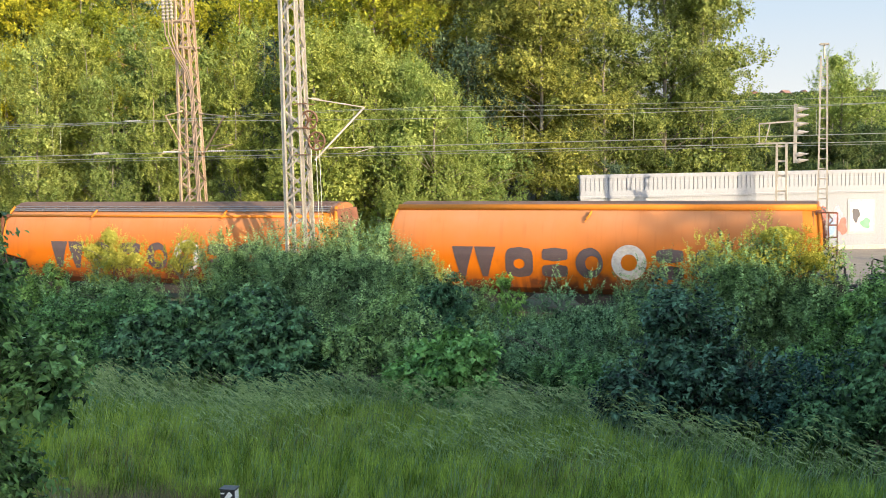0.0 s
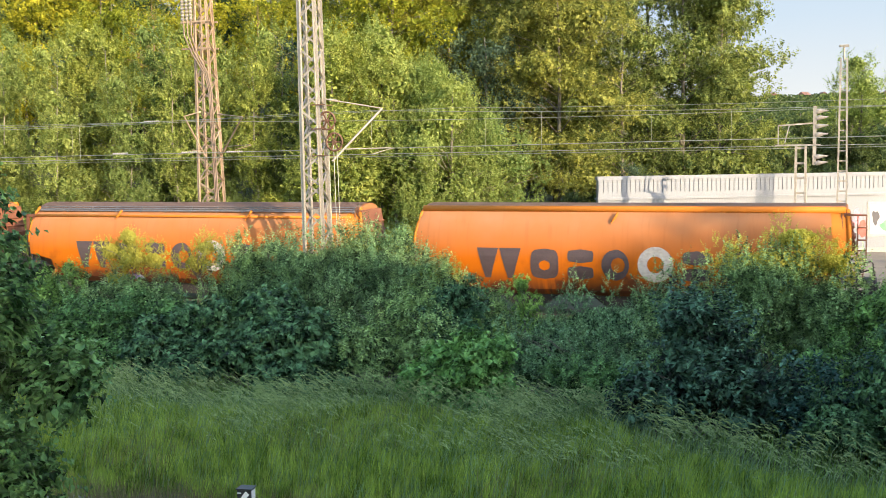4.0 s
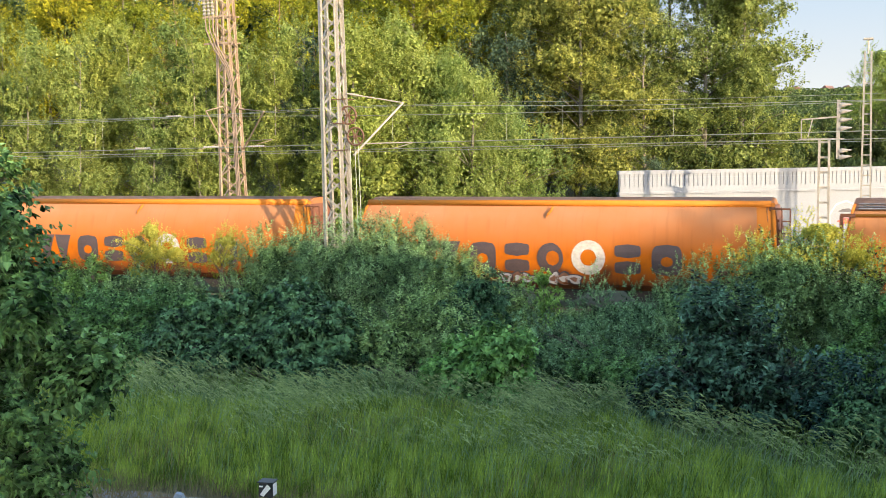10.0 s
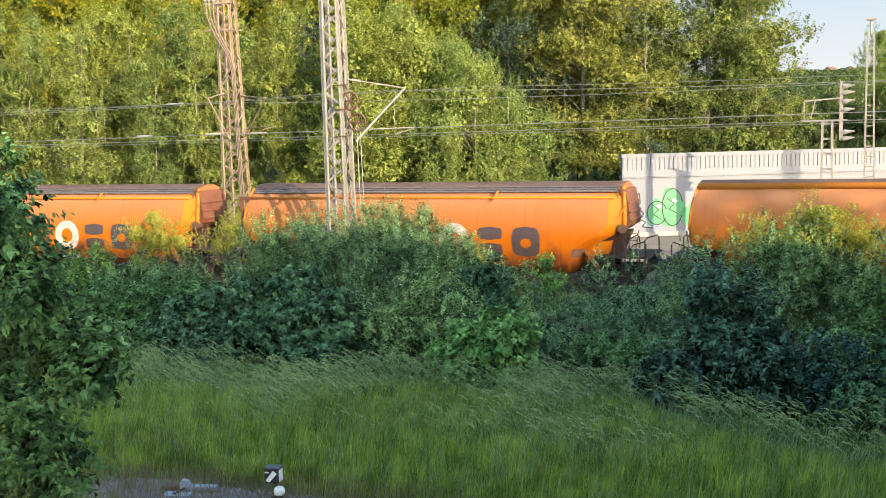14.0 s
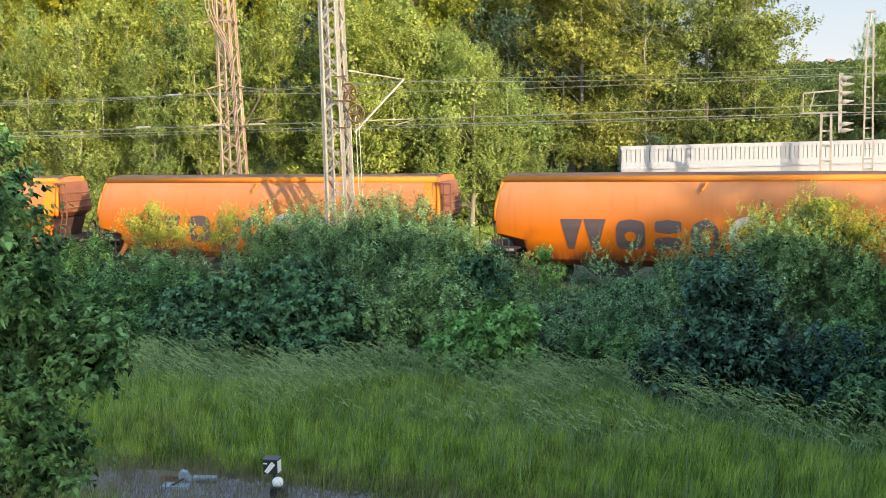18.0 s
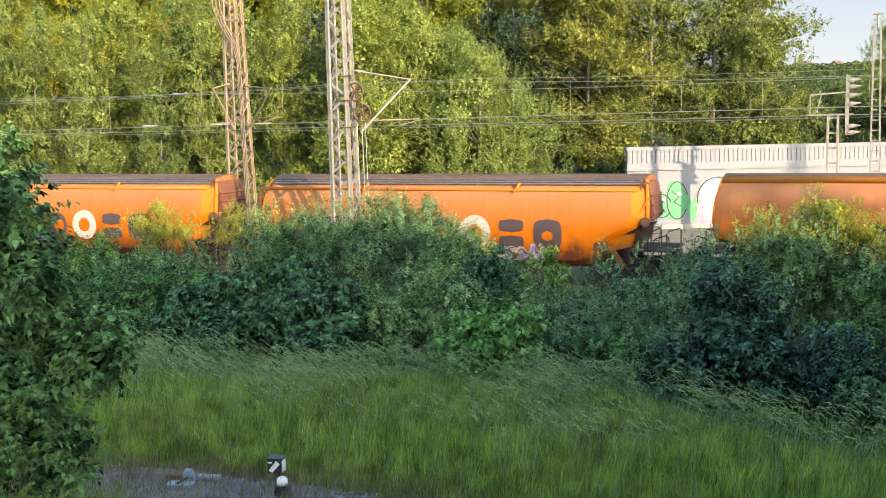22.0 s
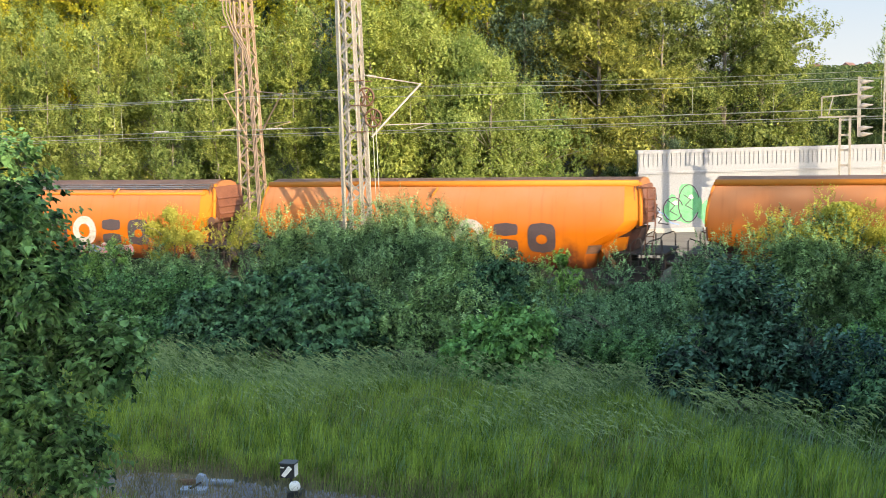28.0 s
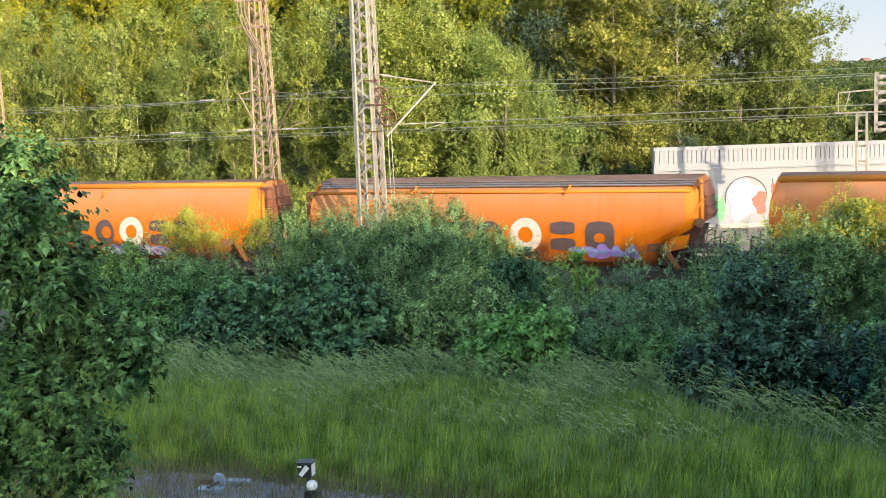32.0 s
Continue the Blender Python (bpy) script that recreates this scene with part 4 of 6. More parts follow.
        bar(bm, (-0.24, 0, 0.6 + i * 0.72), (0.24, 0, 0.6 + i * 0.72), 0.1, 0.03)
        part("rung", bm, MAST, m)
    bm = bmesh.new()
    bar(bm, (-1.2, 0, 6.5), (0.9, 0, 6.5), 0.09, 0.07)
    bar(bm, (0.62, 0, 5.55), (0.62, 0, 8.35), 0.16, 0.1)
    bar(bm, (-1.05, 0, 7.45), (0.62, 0, 7.55), 0.07, 0.05)
    bar(bm, (-1.05, 0, 6.5), (-1.05, 0, 7.45), 0.05, 0.05)
    bar(bm, (-0.75, 0, 6.6), (-0.55, 0, 7.45), 0.05, 0.05)
    part("outrigger", bm, MAST, m)
    for z in (5.65, 5.95, 7.0, 7.4, 7.8, 8.1):
        bm = bmesh.new()
        tube(bm, [(0.68, 0, z - 0.03), (0.8, 0, z), (1.0, 0, z + 0.015), (1.24, 0, z + 0.03)], [0.1, 0.115, 0.07, 0.02], 8)
        part("insulator", bm, INSULATOR, m)

    lattice_mast("catenary_mast", "lattice mast standing beside the white wall", 15.1, 56.0, 13.5, 0.9, 0.6, MAST, 0.13, 0.6)


def wires():
    def line(y, zs, label, r, sag=0.0):
        # zs: height at x = -30 and at x = 0
        w = thing("contact_line", pose(0, y, 0), label, "overhead wire")
        bm = bmesh.new()
        pts = []
        for i in range(41):
            x = -95 + i * 3.5
            u = ((x + 30) / 30)
            ph = ((x + 19) / 34) % 1.0
            pts.append((x, 0, zs[0] + (zs[1] - zs[0]) * u - sag * 4 * ph * (1 - ph)))
        tube(bm, pts, r, 5)
        part("wire", bm, WIRE, w)
        return w, pts
    w, low = line(41.8, (6.02, 6.2), "contact wire with droppers over the near track", 0.013)
    bm = bmesh.new()
    up = []
    for i in range(41):
        x = -95 + i * 3.5
        ph = ((x + 19) / 34) % 1.0
        up.append((x, 0, 7.72 + 0.15 - 4 * 0.35 * ph * (1 - ph)))
    tube(bm, up, 0.01, 5)
    part("messenger_wire", bm, WIRE, w)
    for a, b in list(zip(low, up))[::2]:
        bm = bmesh.new()
        tube(bm, [a, b], 0.005, 4)
        part("dropper", bm, WIRE, w)
    w, low = line(45.8, (6.24, 6.5), "thick bright contact wire over the far track", 0.017)
    bm = bmesh.new()
    up = [(p[0], 0, 7.6 + 0.12 - 4 * 0.22 * (((p[0] + 29) / 34) % 1.0) * (1 - ((p[0] + 29) / 34) % 1.0)) for p in low]
    tube(bm, up, 0.011, 5)
    part("messenger_wire", bm, WIRE, w)
    for a, b in list(zip(low, up))[1::2]:
        bm = bmesh.new()
        tube(bm, [a, b], 0.005, 4)
        part("dropper", bm, WIRE, w)
    # rod insulators hung in the wires beside the mast
    for x, z in ((-31.4, 7.75), (-27.0, 6.28), (-29.4, 6.28), (-33.2, 6.27)):
        bm = bmesh.new()
        insulator(bm, (x, 0, z), (x + 0.85, 0, z + 0.01), 0.05, 8)
        part("rod_insulator", bm, INSULATOR_PALE, w, "pale rod insulator")
    line(50.0, (5.9, 6.1), "thin feeder wire behind the tracks", 0.010)
    line(51.5, (8.2, 8.35), "thin feeder wire behind the tracks", 0.009, 0.25)


# ---- white wall with parapet ----
WALL_A, WALL_B = Vector((-13.2, 62.5, 0)), Vector((9.5, 73.9, 0))


def white_wall():
    d = (WALL_B - WALL_A)
    ang = math.degrees(math.atan2(d.y, d.x))
    length = d.length
    w = thing("wall_white", pose(WALL_A.x, WALL_A.y, 0, 0, 0, ang), "white painted concrete wall with slatted parapet and sprayed paintings", "wall", kind="structure")
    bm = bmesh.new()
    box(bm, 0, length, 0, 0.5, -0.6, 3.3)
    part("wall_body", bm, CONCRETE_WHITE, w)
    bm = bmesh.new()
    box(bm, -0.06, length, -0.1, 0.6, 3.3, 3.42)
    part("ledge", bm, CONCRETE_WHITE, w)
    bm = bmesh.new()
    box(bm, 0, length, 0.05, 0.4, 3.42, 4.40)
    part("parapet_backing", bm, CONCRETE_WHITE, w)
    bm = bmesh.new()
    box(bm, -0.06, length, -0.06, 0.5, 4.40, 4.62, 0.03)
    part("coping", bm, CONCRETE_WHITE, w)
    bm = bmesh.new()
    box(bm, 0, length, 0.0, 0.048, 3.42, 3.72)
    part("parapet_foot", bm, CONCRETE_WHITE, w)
    slat = mesh_of("slat", *as_lists(box(bmesh.new(), -0.112, 0.112, 0.0, 0.048, 3.72, 4.40)), CONCRETE_WHITE)
    for i in range(int(length / 0.262)):
        o = part("slat", slat, None, w)
        o.location = (0.16 + i * 0.262, 0, 0)
    bm = bmesh.new()
    box(bm, -0.3, length, -0.15, 0.0, -0.6, 0.25, 0.04)
    part("plinth", bm, CONCRETE, w, "grey concrete plinth")
    # recessed service window with frame
    bm = bmesh.new()
    box(bm, 15.9, 17.6, -0.03, 0.03, 0.9, 2.9)
    part("window_frame", bm, CONCRETE, w, "grey window frame")
    bm = bmesh.new()
    box(bm, 16.05, 17.45, -0.045, 0.0, 1.05, 2.75)
    part("window_panel", bm, SPRAY["grey"], w, "grey boarded window")

    def blob(x, z, rx, rz, col, lift, seed):
        rng = np.random.default_rng(seed)
        a1, a2 = rng.uniform(0, 6, 2)
        vs = [(x, -lift, z)]
        for j in range(26):
            a = j * math.tau / 26
            r = 1 + 0.16 * math.sin(3 * a + a1) + 0.1 * math.sin(5 * a + a2)
            vs.append((x + rx * r * math.cos(a), -lift, z + rz * r * math.sin(a)))
        part("sprayed_paint", mesh_of("sprayed_paint", vs, [(0, 1 + j, 1 + (j + 1) % 26) for j in range(26)], SPRAY[col]), None, w, "patch of sprayed %s paint" % col)

    def stroke(pts, col, r=0.05, lift=0.012):
        bm = bmesh.new()
        for a, b in zip(pts, pts[1:]):
            bar(bm, (a[0], -lift, a[1]), (b[0], -lift, b[1]), r * 2, 0.006)
        part("paint_line", bm, SPRAY[col], w)

    for x, z, rx, rz, c in ((16.4, 2.0, 0.22, 0.4, "black"), (17.0, 1.5, 0.3, 0.3, "green"), (17.1, 2.3, 0.2, 0.25, "white")):
        blob(x, z, rx, rz, c, 0.05, int(x * 10))
    # green bulging picture with dark outlines near the wall's end
    blob(1.95, 1.25, 0.6, 0.72, "green", 0.006, 1)
    blob(2.85, 1.6, 0.62, 1.12, "green", 0.008, 2)
    for k, (x, z, rx, rz) in enumerate(((1.95, 1.3, 0.56, 0.66), (2.85, 1.6, 0.6, 1.05))):
        stroke([(x + rx * math.cos(a), z + rz * math.sin(a)) for a in np.linspace(0.3, 5.8, 17)], "black", 0.03, 0.02)
        stroke([(x - 0.3, z + 0.5), (x + 0.1, z + 0.2), (x - 0.2, z - 0.1), (x + 0.25, z - 0.35)], "black", 0.025, 0.02)
        blob(x + 0.12, z + 0.35, 0.16, 0.13, "white", 0.016, 5 + k)
    stroke([(0.62, 2.0), (0.95, 2.45), (1.0, 1.85), (0.65, 1.95)], "black", 0.032)
    stroke([(0.85, 1.6), (1.2, 1.3), (0.9, 1.0), (1.3, 0.8), (1.1, 0.55), (1.7, 0.45)], "black", 0.036)
    stroke([(1.1, 1.2), (1.5, 1.0), (1.8, 0.55), (2.3, 0.42)], "blue", 0.035)
    blob(1.4, 0.75, 0.3, 0.25, "grey", 0.005, 9)
    # white disc in a pink and red field
    blob(4.5, 1.0, 1.0, 0.75, "pink", 0.006, 11)
    blob(3.7, 1.1, 0.35, 0.6, "green", 0.008, 14)
    blob(5.2, 1.65, 1.1, 1.1, "white", 0.012, 12)
    stroke([(5.2 + 1.2 * math.cos(a), 1.7 + 1.15 * math.sin(a)) for a in np.linspace(0.1, 3.4, 14)], "black", 0.035, 0.018)
    blob(6.0, 1.4, 0.4, 0.65, "red", 0.018, 13)
    stroke([(4.7, 2.0), (5.3, 2.1), (5.1, 1.5), (5.6, 1.4)], "grey", 0.03, 0.02)
    # red fields and dark strokes further along
    for k, (x, z, rx, rz, c) in enumerate(((6.9, 2.1, 0.3, 0.3, "red"), (7.9, 2.2, 0.35, 0.28, "pink"), (8.5, 1.7, 0.3, 0.35, "red"), (7.4, 1.3, 0.45, 0.35, "grey"), (9.0, 1.2, 0.35, 0.3, "pink"))):
        blob(x, z, rx, rz, c, 0.006, 30 + k)
    for k in range(4):
        x = 6.7 + k * 0.72
        stroke([(x, 2.7), (x + 0.12, 1.9), (x + 0.5, 2.4), (x + 0.55, 1.6), (x + 0.1, 1.3), (x + 0.45, 0.9)], "black", 0.028, 0.014)
    # rounded arch with a red mouth
    stroke([(12.3, 0.9), (12.2, 1.9), (12.6, 2.5), (13.2, 2.7), (13.9, 2.4), (14.2, 1.8), (14.1, 0.9)], "grey", 0.05)
    blob(13.2, 1.55, 0.45, 0.17, "red", 0.01, 15)
    blob(13.2, 2.15, 0.4, 0.1, "black", 0.01, 16)
    for k, (x, c) in enumerate(((14.5, "red"), (14.9, "blue"), (15.3, "pink"), (15.6, "red"))):
        blob(x, 1.7 + 0.35 * (-1) ** k, 0.26, 0.5, c, 0.008 + k * 0.004, 20 + k)
    stroke([(14.3, 2.5), (15.0, 1.75), (14.35, 0.95)], "black", 0.05, 0.03)


def as_lists(bm):
    bm.verts.index_update()
    out = [v.co[:] for v in bm.verts], [[v.index for v in f.verts] for f in bm.faces]
    bm.free()
    return out


# ---- woods ----
def lobes_column(h, r, z0, n, rng, squash=0.55):
    """Lobes of an upright crown, from z0 to h."""
    out = []
    for i in range(n):
        u = (i + 0.5) / n
        z = z0 + (h - z0) * u
        rr = r * (0.55 + 0.75 * math.sin(math.pi * min(1, 0.25 + 0.75 * u) ** 1.1)) * rng.uniform(0.75, 1.1)
        a = rng.uniform(0, math.tau)
        off = r * 0.38 * rng.uniform(0.3, 1)
        out.append((off * math.cos(a), off * math.sin(a), z, rr * 0.72, rr * 0.72, max(0.6, (h - z0) / n * squash * 1.5)))
    return out


def woods():
    rng = np.random.default_rng(4)
    g = "trees of the wood"
    protos = {}

    def proto(key, *args, **kw):
        protos[key] = make_tree(*args, group=g, **kw)

    proto("birch1", "broadleaf_tree", "slender young tree with grey-green leaves and pale trunk", "tree", pose(-46.5, 60.5, -0.1, 0, 0, 10), 13.5, 0.09, lobes_column(13.5, 1.9, 3.2, 9, rng), 12730, (0.15, 0.107), (LEAF_BIRCH, BARK_PALE), 11, rise=0.7, droop=0.1, core=0.16, clump=(0.7, 1.2), clumps=62, start=0.12)
    proto("birch2", "broadleaf_tree", "slender young tree with grey-green leaves and pale trunk", "tree", pose(-39.5, 61.5, -0.1, 0, 0, 80), 12.6, 0.085, lobes_column(12.6, 2.1, 2.8, 8, rng), 13201, (0.15, 0.107), (LEAF_BIRCH, BARK_PALE), 12, rise=0.7, droop=0.1, core=0.16, clump=(0.7, 1.2), clumps=62, start=0.12)
    proto("round", "broadleaf_tree", "broad bright green tree with a full rounded crown", "tree", pose(0.6, 118, 1.2), 11.6, 0.2,
          [(0, 0, 9.0, 2.4, 2.2, 2.3), (-1.6, 0, 7.2, 2.3, 2.2, 2.3), (1.9, 0, 6.6, 2.3, 2.2, 2.2), (0.4, -0.8, 4.8, 2.8, 2.3, 2.2), (-1.8, 0.3, 3.6, 2.3, 2.2, 2.0), (2.8, 0, 3.8, 2.1, 2.0, 1.9), (0.6, 0, 10.6, 1.2, 1.2, 1.1)], 25115, (0.152, 0.108), (LEAF_ASPEN, BARK), 13, rise=0.6, droop=0.12, clump=(0.62, 1.35), clumps=130, start=0.15, limbs=40)
    proto("dark1", "broadleaf_tree", "tall dark oak with heavy layered crown", "tree", pose(-21.0, 73.0, 2.2), 19.5, 0.2,
          [(0, 0, 17, 2.6, 2.6, 2.2), (-2.4, 0, 14.6, 2.8, 2.4, 1.9), (2.2, 0.4, 14.0, 3.0, 2.6, 2.0), (0, -1.5, 11.2, 3.6, 3.0, 1.9), (-3.2, 0, 9.2, 2.6, 2.6, 1.7), (3.4, 0, 8.8, 2.9, 2.6, 1.8), (0.5, -1.5, 6.4, 3.5, 3.0, 1.6), (-2.5, -1, 4.2, 2.6, 2.4, 1.6), (3.0, -1, 4.0, 2.6, 2.4, 1.7)], 33253, (0.193, 0.14), (LEAF_DARK, BARK), 14, clump=(0.85, 0.75), clumps=165, limbs=44, shell=0.5)
    proto("dark2", "broadleaf_tree", "tall sparse oak with sunlit outer twigs", "tree", pose(-10.4, 74.5, 0.2), 20.5, 0.22,
          [(0, 0, 18.4, 1.9, 1.9, 2.0), (-1.8, 0, 15.8, 2.5, 2.3, 1.8), (2.0, 0.4, 15.4, 2.4, 2.2, 1.5), (0.6, -1.2, 12.4, 3.2, 2.8, 1.7), (2.9, 0, 10.2, 2.6, 2.2, 1.2), (-2.6, 0, 10.0, 2.7, 2.4, 1.7), (0, -1.2, 7.6, 3.4, 2.8, 1.7), (2.6, -0.5, 5.2, 2.7, 2.4, 1.6), (-2.4, -0.5, 4.6, 2.7, 2.4, 1.6)], 21413, (0.183, 0.134), (LEAF_TEAL, BARK), 15, clump=(0.85, 0.75), clumps=115, limbs=50, shell=0.5)
    proto("yellow", "broadleaf_tree", "yellow-green sunlit tree on the slope", "tree", pose(-55.0, 80.0, 4.0), 15.0, 0.24,
          [(0, 0, 12.4, 3.2, 3.0, 2.4), (-2.4, 0, 9.8, 2.8, 2.6, 2.2), (2.4, 0, 9.4, 3.0, 2.6, 2.2), (0, -1, 7.0, 3.4, 3.0, 2.2)], 13000, (0.22, 0.16), (LEAF_YELLOW, BARK), 16, clump=(0.8, 0.8), clumps=110)
    proto("far", "broadleaf_tree", "dark green broad tree behind the wall", "tree", pose(-14.6, 92.0, -0.1), 11.0, 0.2,
          [(0, 0, 8.6, 2.4, 2.2, 2.0), (-1.8, 0, 6.6, 2.3, 2.0, 1.8), (1.9, 0, 6.2, 2.4, 2.0, 1.8), (0, -0.8, 4.2, 2.9, 2.3, 1.8), (0, 0, 2.2, 2.6, 2.0, 1.4)], 6439, (0.28, 0.205), (LEAF_FAR, BARK), 20, limbs=14)
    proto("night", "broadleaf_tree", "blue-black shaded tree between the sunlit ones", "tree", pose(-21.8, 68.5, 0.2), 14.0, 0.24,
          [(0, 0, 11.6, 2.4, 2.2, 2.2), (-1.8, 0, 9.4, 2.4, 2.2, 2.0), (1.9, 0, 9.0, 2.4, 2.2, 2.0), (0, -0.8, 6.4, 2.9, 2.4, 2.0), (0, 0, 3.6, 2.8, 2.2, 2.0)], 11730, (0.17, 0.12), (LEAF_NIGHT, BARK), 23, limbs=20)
    proto("hedge", "shrub", "low dense green undergrowth at the edge of the wood", "shrub", pose(-50, 57.5, -0.1), 3.6, 0.06,
          [(0, 0, 2.0, 2.2, 1.6, 1.5), (-1.4, 0, 1.4, 1.6, 1.4, 1.2), (1.5, 0, 1.5, 1.6, 1.4, 1.3)], 6324, (0.16, 0.115), (LEAF_ASPEN, BARK), 17, start=0.05, limbs=16)

    def put(key, x, y, s, sz=None, z=None):
        copy_thing(protos[key], scaled(x, y, (ground_z(x, y) if z is None else z) - 0.1, s, rng.uniform(0, 360), sz))

    # the wood's edge runs slantwise away from the track
    def edge(x):
        return max(53.5, 60.5 + 0.36 * (x + 30))

    x = -66.0
    while x < -28.0:
        put("birch1" if rng.random() < 0.5 else "birch2", x + rng.normal() * 0.3, edge(x) + rng.uniform(-1.0, 1.6), rng.uniform(0.82, 1.08))
        x += rng.uniform(2.3, 3.2)
    x = -70.0
    while x < -32.0:
        put("birch1" if rng.random() < 0.5 else "birch2", x, edge(x) + 5.2 + rng.uniform(-1.0, 1.0), rng.uniform(0.98, 1.14))
        x += rng.uniform(2.7, 3.6)
    for x, y, s in ((-20.8, 58.8, 0.9), (-24.4, 60.6, 1.13), (-28.0, 59.6, 1.16), (-18.6, 60.5, 0.76), (-22.8, 64.2, 1.0), (-23.2, 61.6, 1.0), (-26.0, 63.0, 1.2)):
        put("round", x, y, s)
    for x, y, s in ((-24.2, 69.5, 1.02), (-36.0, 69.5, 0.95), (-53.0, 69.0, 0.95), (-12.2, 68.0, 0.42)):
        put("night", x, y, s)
    # tall oaks
    for x, y, s in ((-27.5, 74.0, 1.05), (-16.4, 75.5, 1.08), (-20.0, 80.0, 1.15), (-17.2, 69.0, 0.98), (-25.0, 72.5, 0.8), (-33.0, 76.0, 1.0), (-8.0, 75.8, 1.06)):
        put("dark1", x, y, s)
    for x, y, s in ((-12.8, 77.0, 1.08), (-10.6, 81.0, 1.12), (-13.4, 71.5, 0.8), (-15.2, 68.6, 0.55)):
        put("dark2", x, y, s)
    # lower edge behind the white wall, and the hedge beyond
    for x, y, s in ((-11.5, 72.5, 0.5), (-7.5, 75.0, 0.5), (-3.5, 80.0, 0.45), (1.0, 84.0, 0.5), (5.5, 88.0, 0.55), (-0.8, 90.0, 0.5), (9, 95, 0.65)):
        put("far", x, y, s)
    x = -14.0
    while x < 18:
        put("far", x, 104 + rng.uniform(-3, 3), rng.uniform(0.65, 0.8))
        x += rng.uniform(3.4, 4.4)
    for x, y, s in ((-11.2, 78.5, 0.88), (-8.6, 80.0, 0.86), (-6.0, 82.0, 0.82), (-10.2, 94, 0.86), (-7.6, 96, 0.8), (-5.0, 94, 0.78), (-2.4, 96, 0.8), (0.2, 94, 0.76), (2.8, 96, 0.8), (-9.8, 72.0, 0.62), (-6.2, 72.8, 0.5), (-2.6, 75.2, 0.48), (1.2, 77.4, 0.5), (5.0, 79.2, 0.5)):
        put("far", x, y, s)
    for x, y, sc in ((-16.8, 62.2, 0.34), (-15.0, 64.6, 0.38), (-18.6, 61.6, 0.32), (-14.2, 67.0, 0.4)):
        put("far", x, y, sc)
    # hill trees
    for i in range(30):
        put("yellow", -98 + i * 2.7 + rng.normal() * 0.9, 80 + (i % 3) * 5 + rng.normal(), rng.uniform(0.85, 1.2))
    for i in range(20):
        put("far", -99 + i * 3.9 + rng.normal(), 88 + (i % 2) * 7, rng.uniform(1.1, 1.4))
    for x, y, s in ((-32.5, 70.5, 0.95), (-28.2, 69.5, 1.22), (-58.0, 70.0, 0.9)):
        put("yellow", x, y, s)
    for x, y, s in ((-80.0, 87.0, 1.6), (-73.0, 88.0, 1.6), (-68.0, 86.0, 1.55), (-61.0, 88.0, 1.5)):
        put("far", x, y, s)
    # half bare brown trees between the green ones
    proto("bare", "broadleaf_tree", "half bare tree with brown twigs above the wood", "tree", pose(-43.5, 71.5, 2.2), 15.5, 0.16, lobes_column(15.5, 2.6, 6.0, 6, rng), 1552, (0.14, 0.1), (LEAF_YELLOW, BARK_BROWN), 19, limbs=150, start=0.35)
    for x, y, s in ((-37.4, 67.5, 1.02), (-47.5, 71.0, 1.02), (-66.0, 71.0, 1.0)):
        put("bare", x, y, s)
    # undergrowth
    x = -64.0
    while x < -19.5:
        put("hedge", x, edge(x) - 2.2 + rng.uniform(-0.5, 0.6), rng.uniform(0.75, 1.15))
        x += rng.uniform(2.0, 3.0)
    put("round", 1.1, 110, 1.22, z=0.6)
    # trees in the gap to the far town
    for x, y, s in ((9.5, 132, 0.9), (14, 120, 0.9), (-7.5, 190, 1.0), (8.0, 175, 0.9)):
        put("far", x, y, s, z=1.2)


def far_town():
    rng = np.random.default_rng(9)
    for i in range(12):
        x, y = -40 + i * 8.0 + rng.normal() * 5, 690 + rng.uniform(0, 60)
        z = ground_z(x, y) + rng.uniform(0.6, 2.0)
        h = thing("house", pose(x, y, z, 0, 0, rng.uniform(-30, 30)), "small far house with pale walls and reddish roof", "house", "houses of the far town")
        bm = bmesh.new()
        box(bm, -5, 5, -4, 4, -2, 5.5)
        part("wall", bm, PLASTER, h)
        bm = bmesh.new()
        prism(bm, [(-5.5, 5.5), (5.5, 5.5), (0, 10)], -4.4, 4.4)
        part("roof", bm, SLATE, h)
        for k in (-2.8, 0, 2.8):
            bm = bmesh.new()
            box(bm, k - 0.6, k + 0.6, -4.06, -3.98, 2.2, 3.9)
            part("window", bm, GLASS_DARK, h)
    # far woods as clumps
    pts = []
    for i in range(420):
        x, y = rng.uniform(-120, 90), 380 + 380 * rng.random() ** 0.8
        pts.append((x, y, ground_z(x, y)))
    P = np.repeat(np.array(pts), 110, 0)
    off = rng.normal(size=(len(P), 3))
    off /= np.linalg.norm(off, axis=1)[:, None]
    P = P + off * np.array([5.0, 5.0, 5.0]) + np.array([0, 0, 4.0])
    ob = part("far_woods", leaf_mesh("far_woods", P, off, rng, 1.5, 1.2, LEAF_FAR))
    tagged(ob, "dark green woods on the far hillside", "woods", kind="stuff")


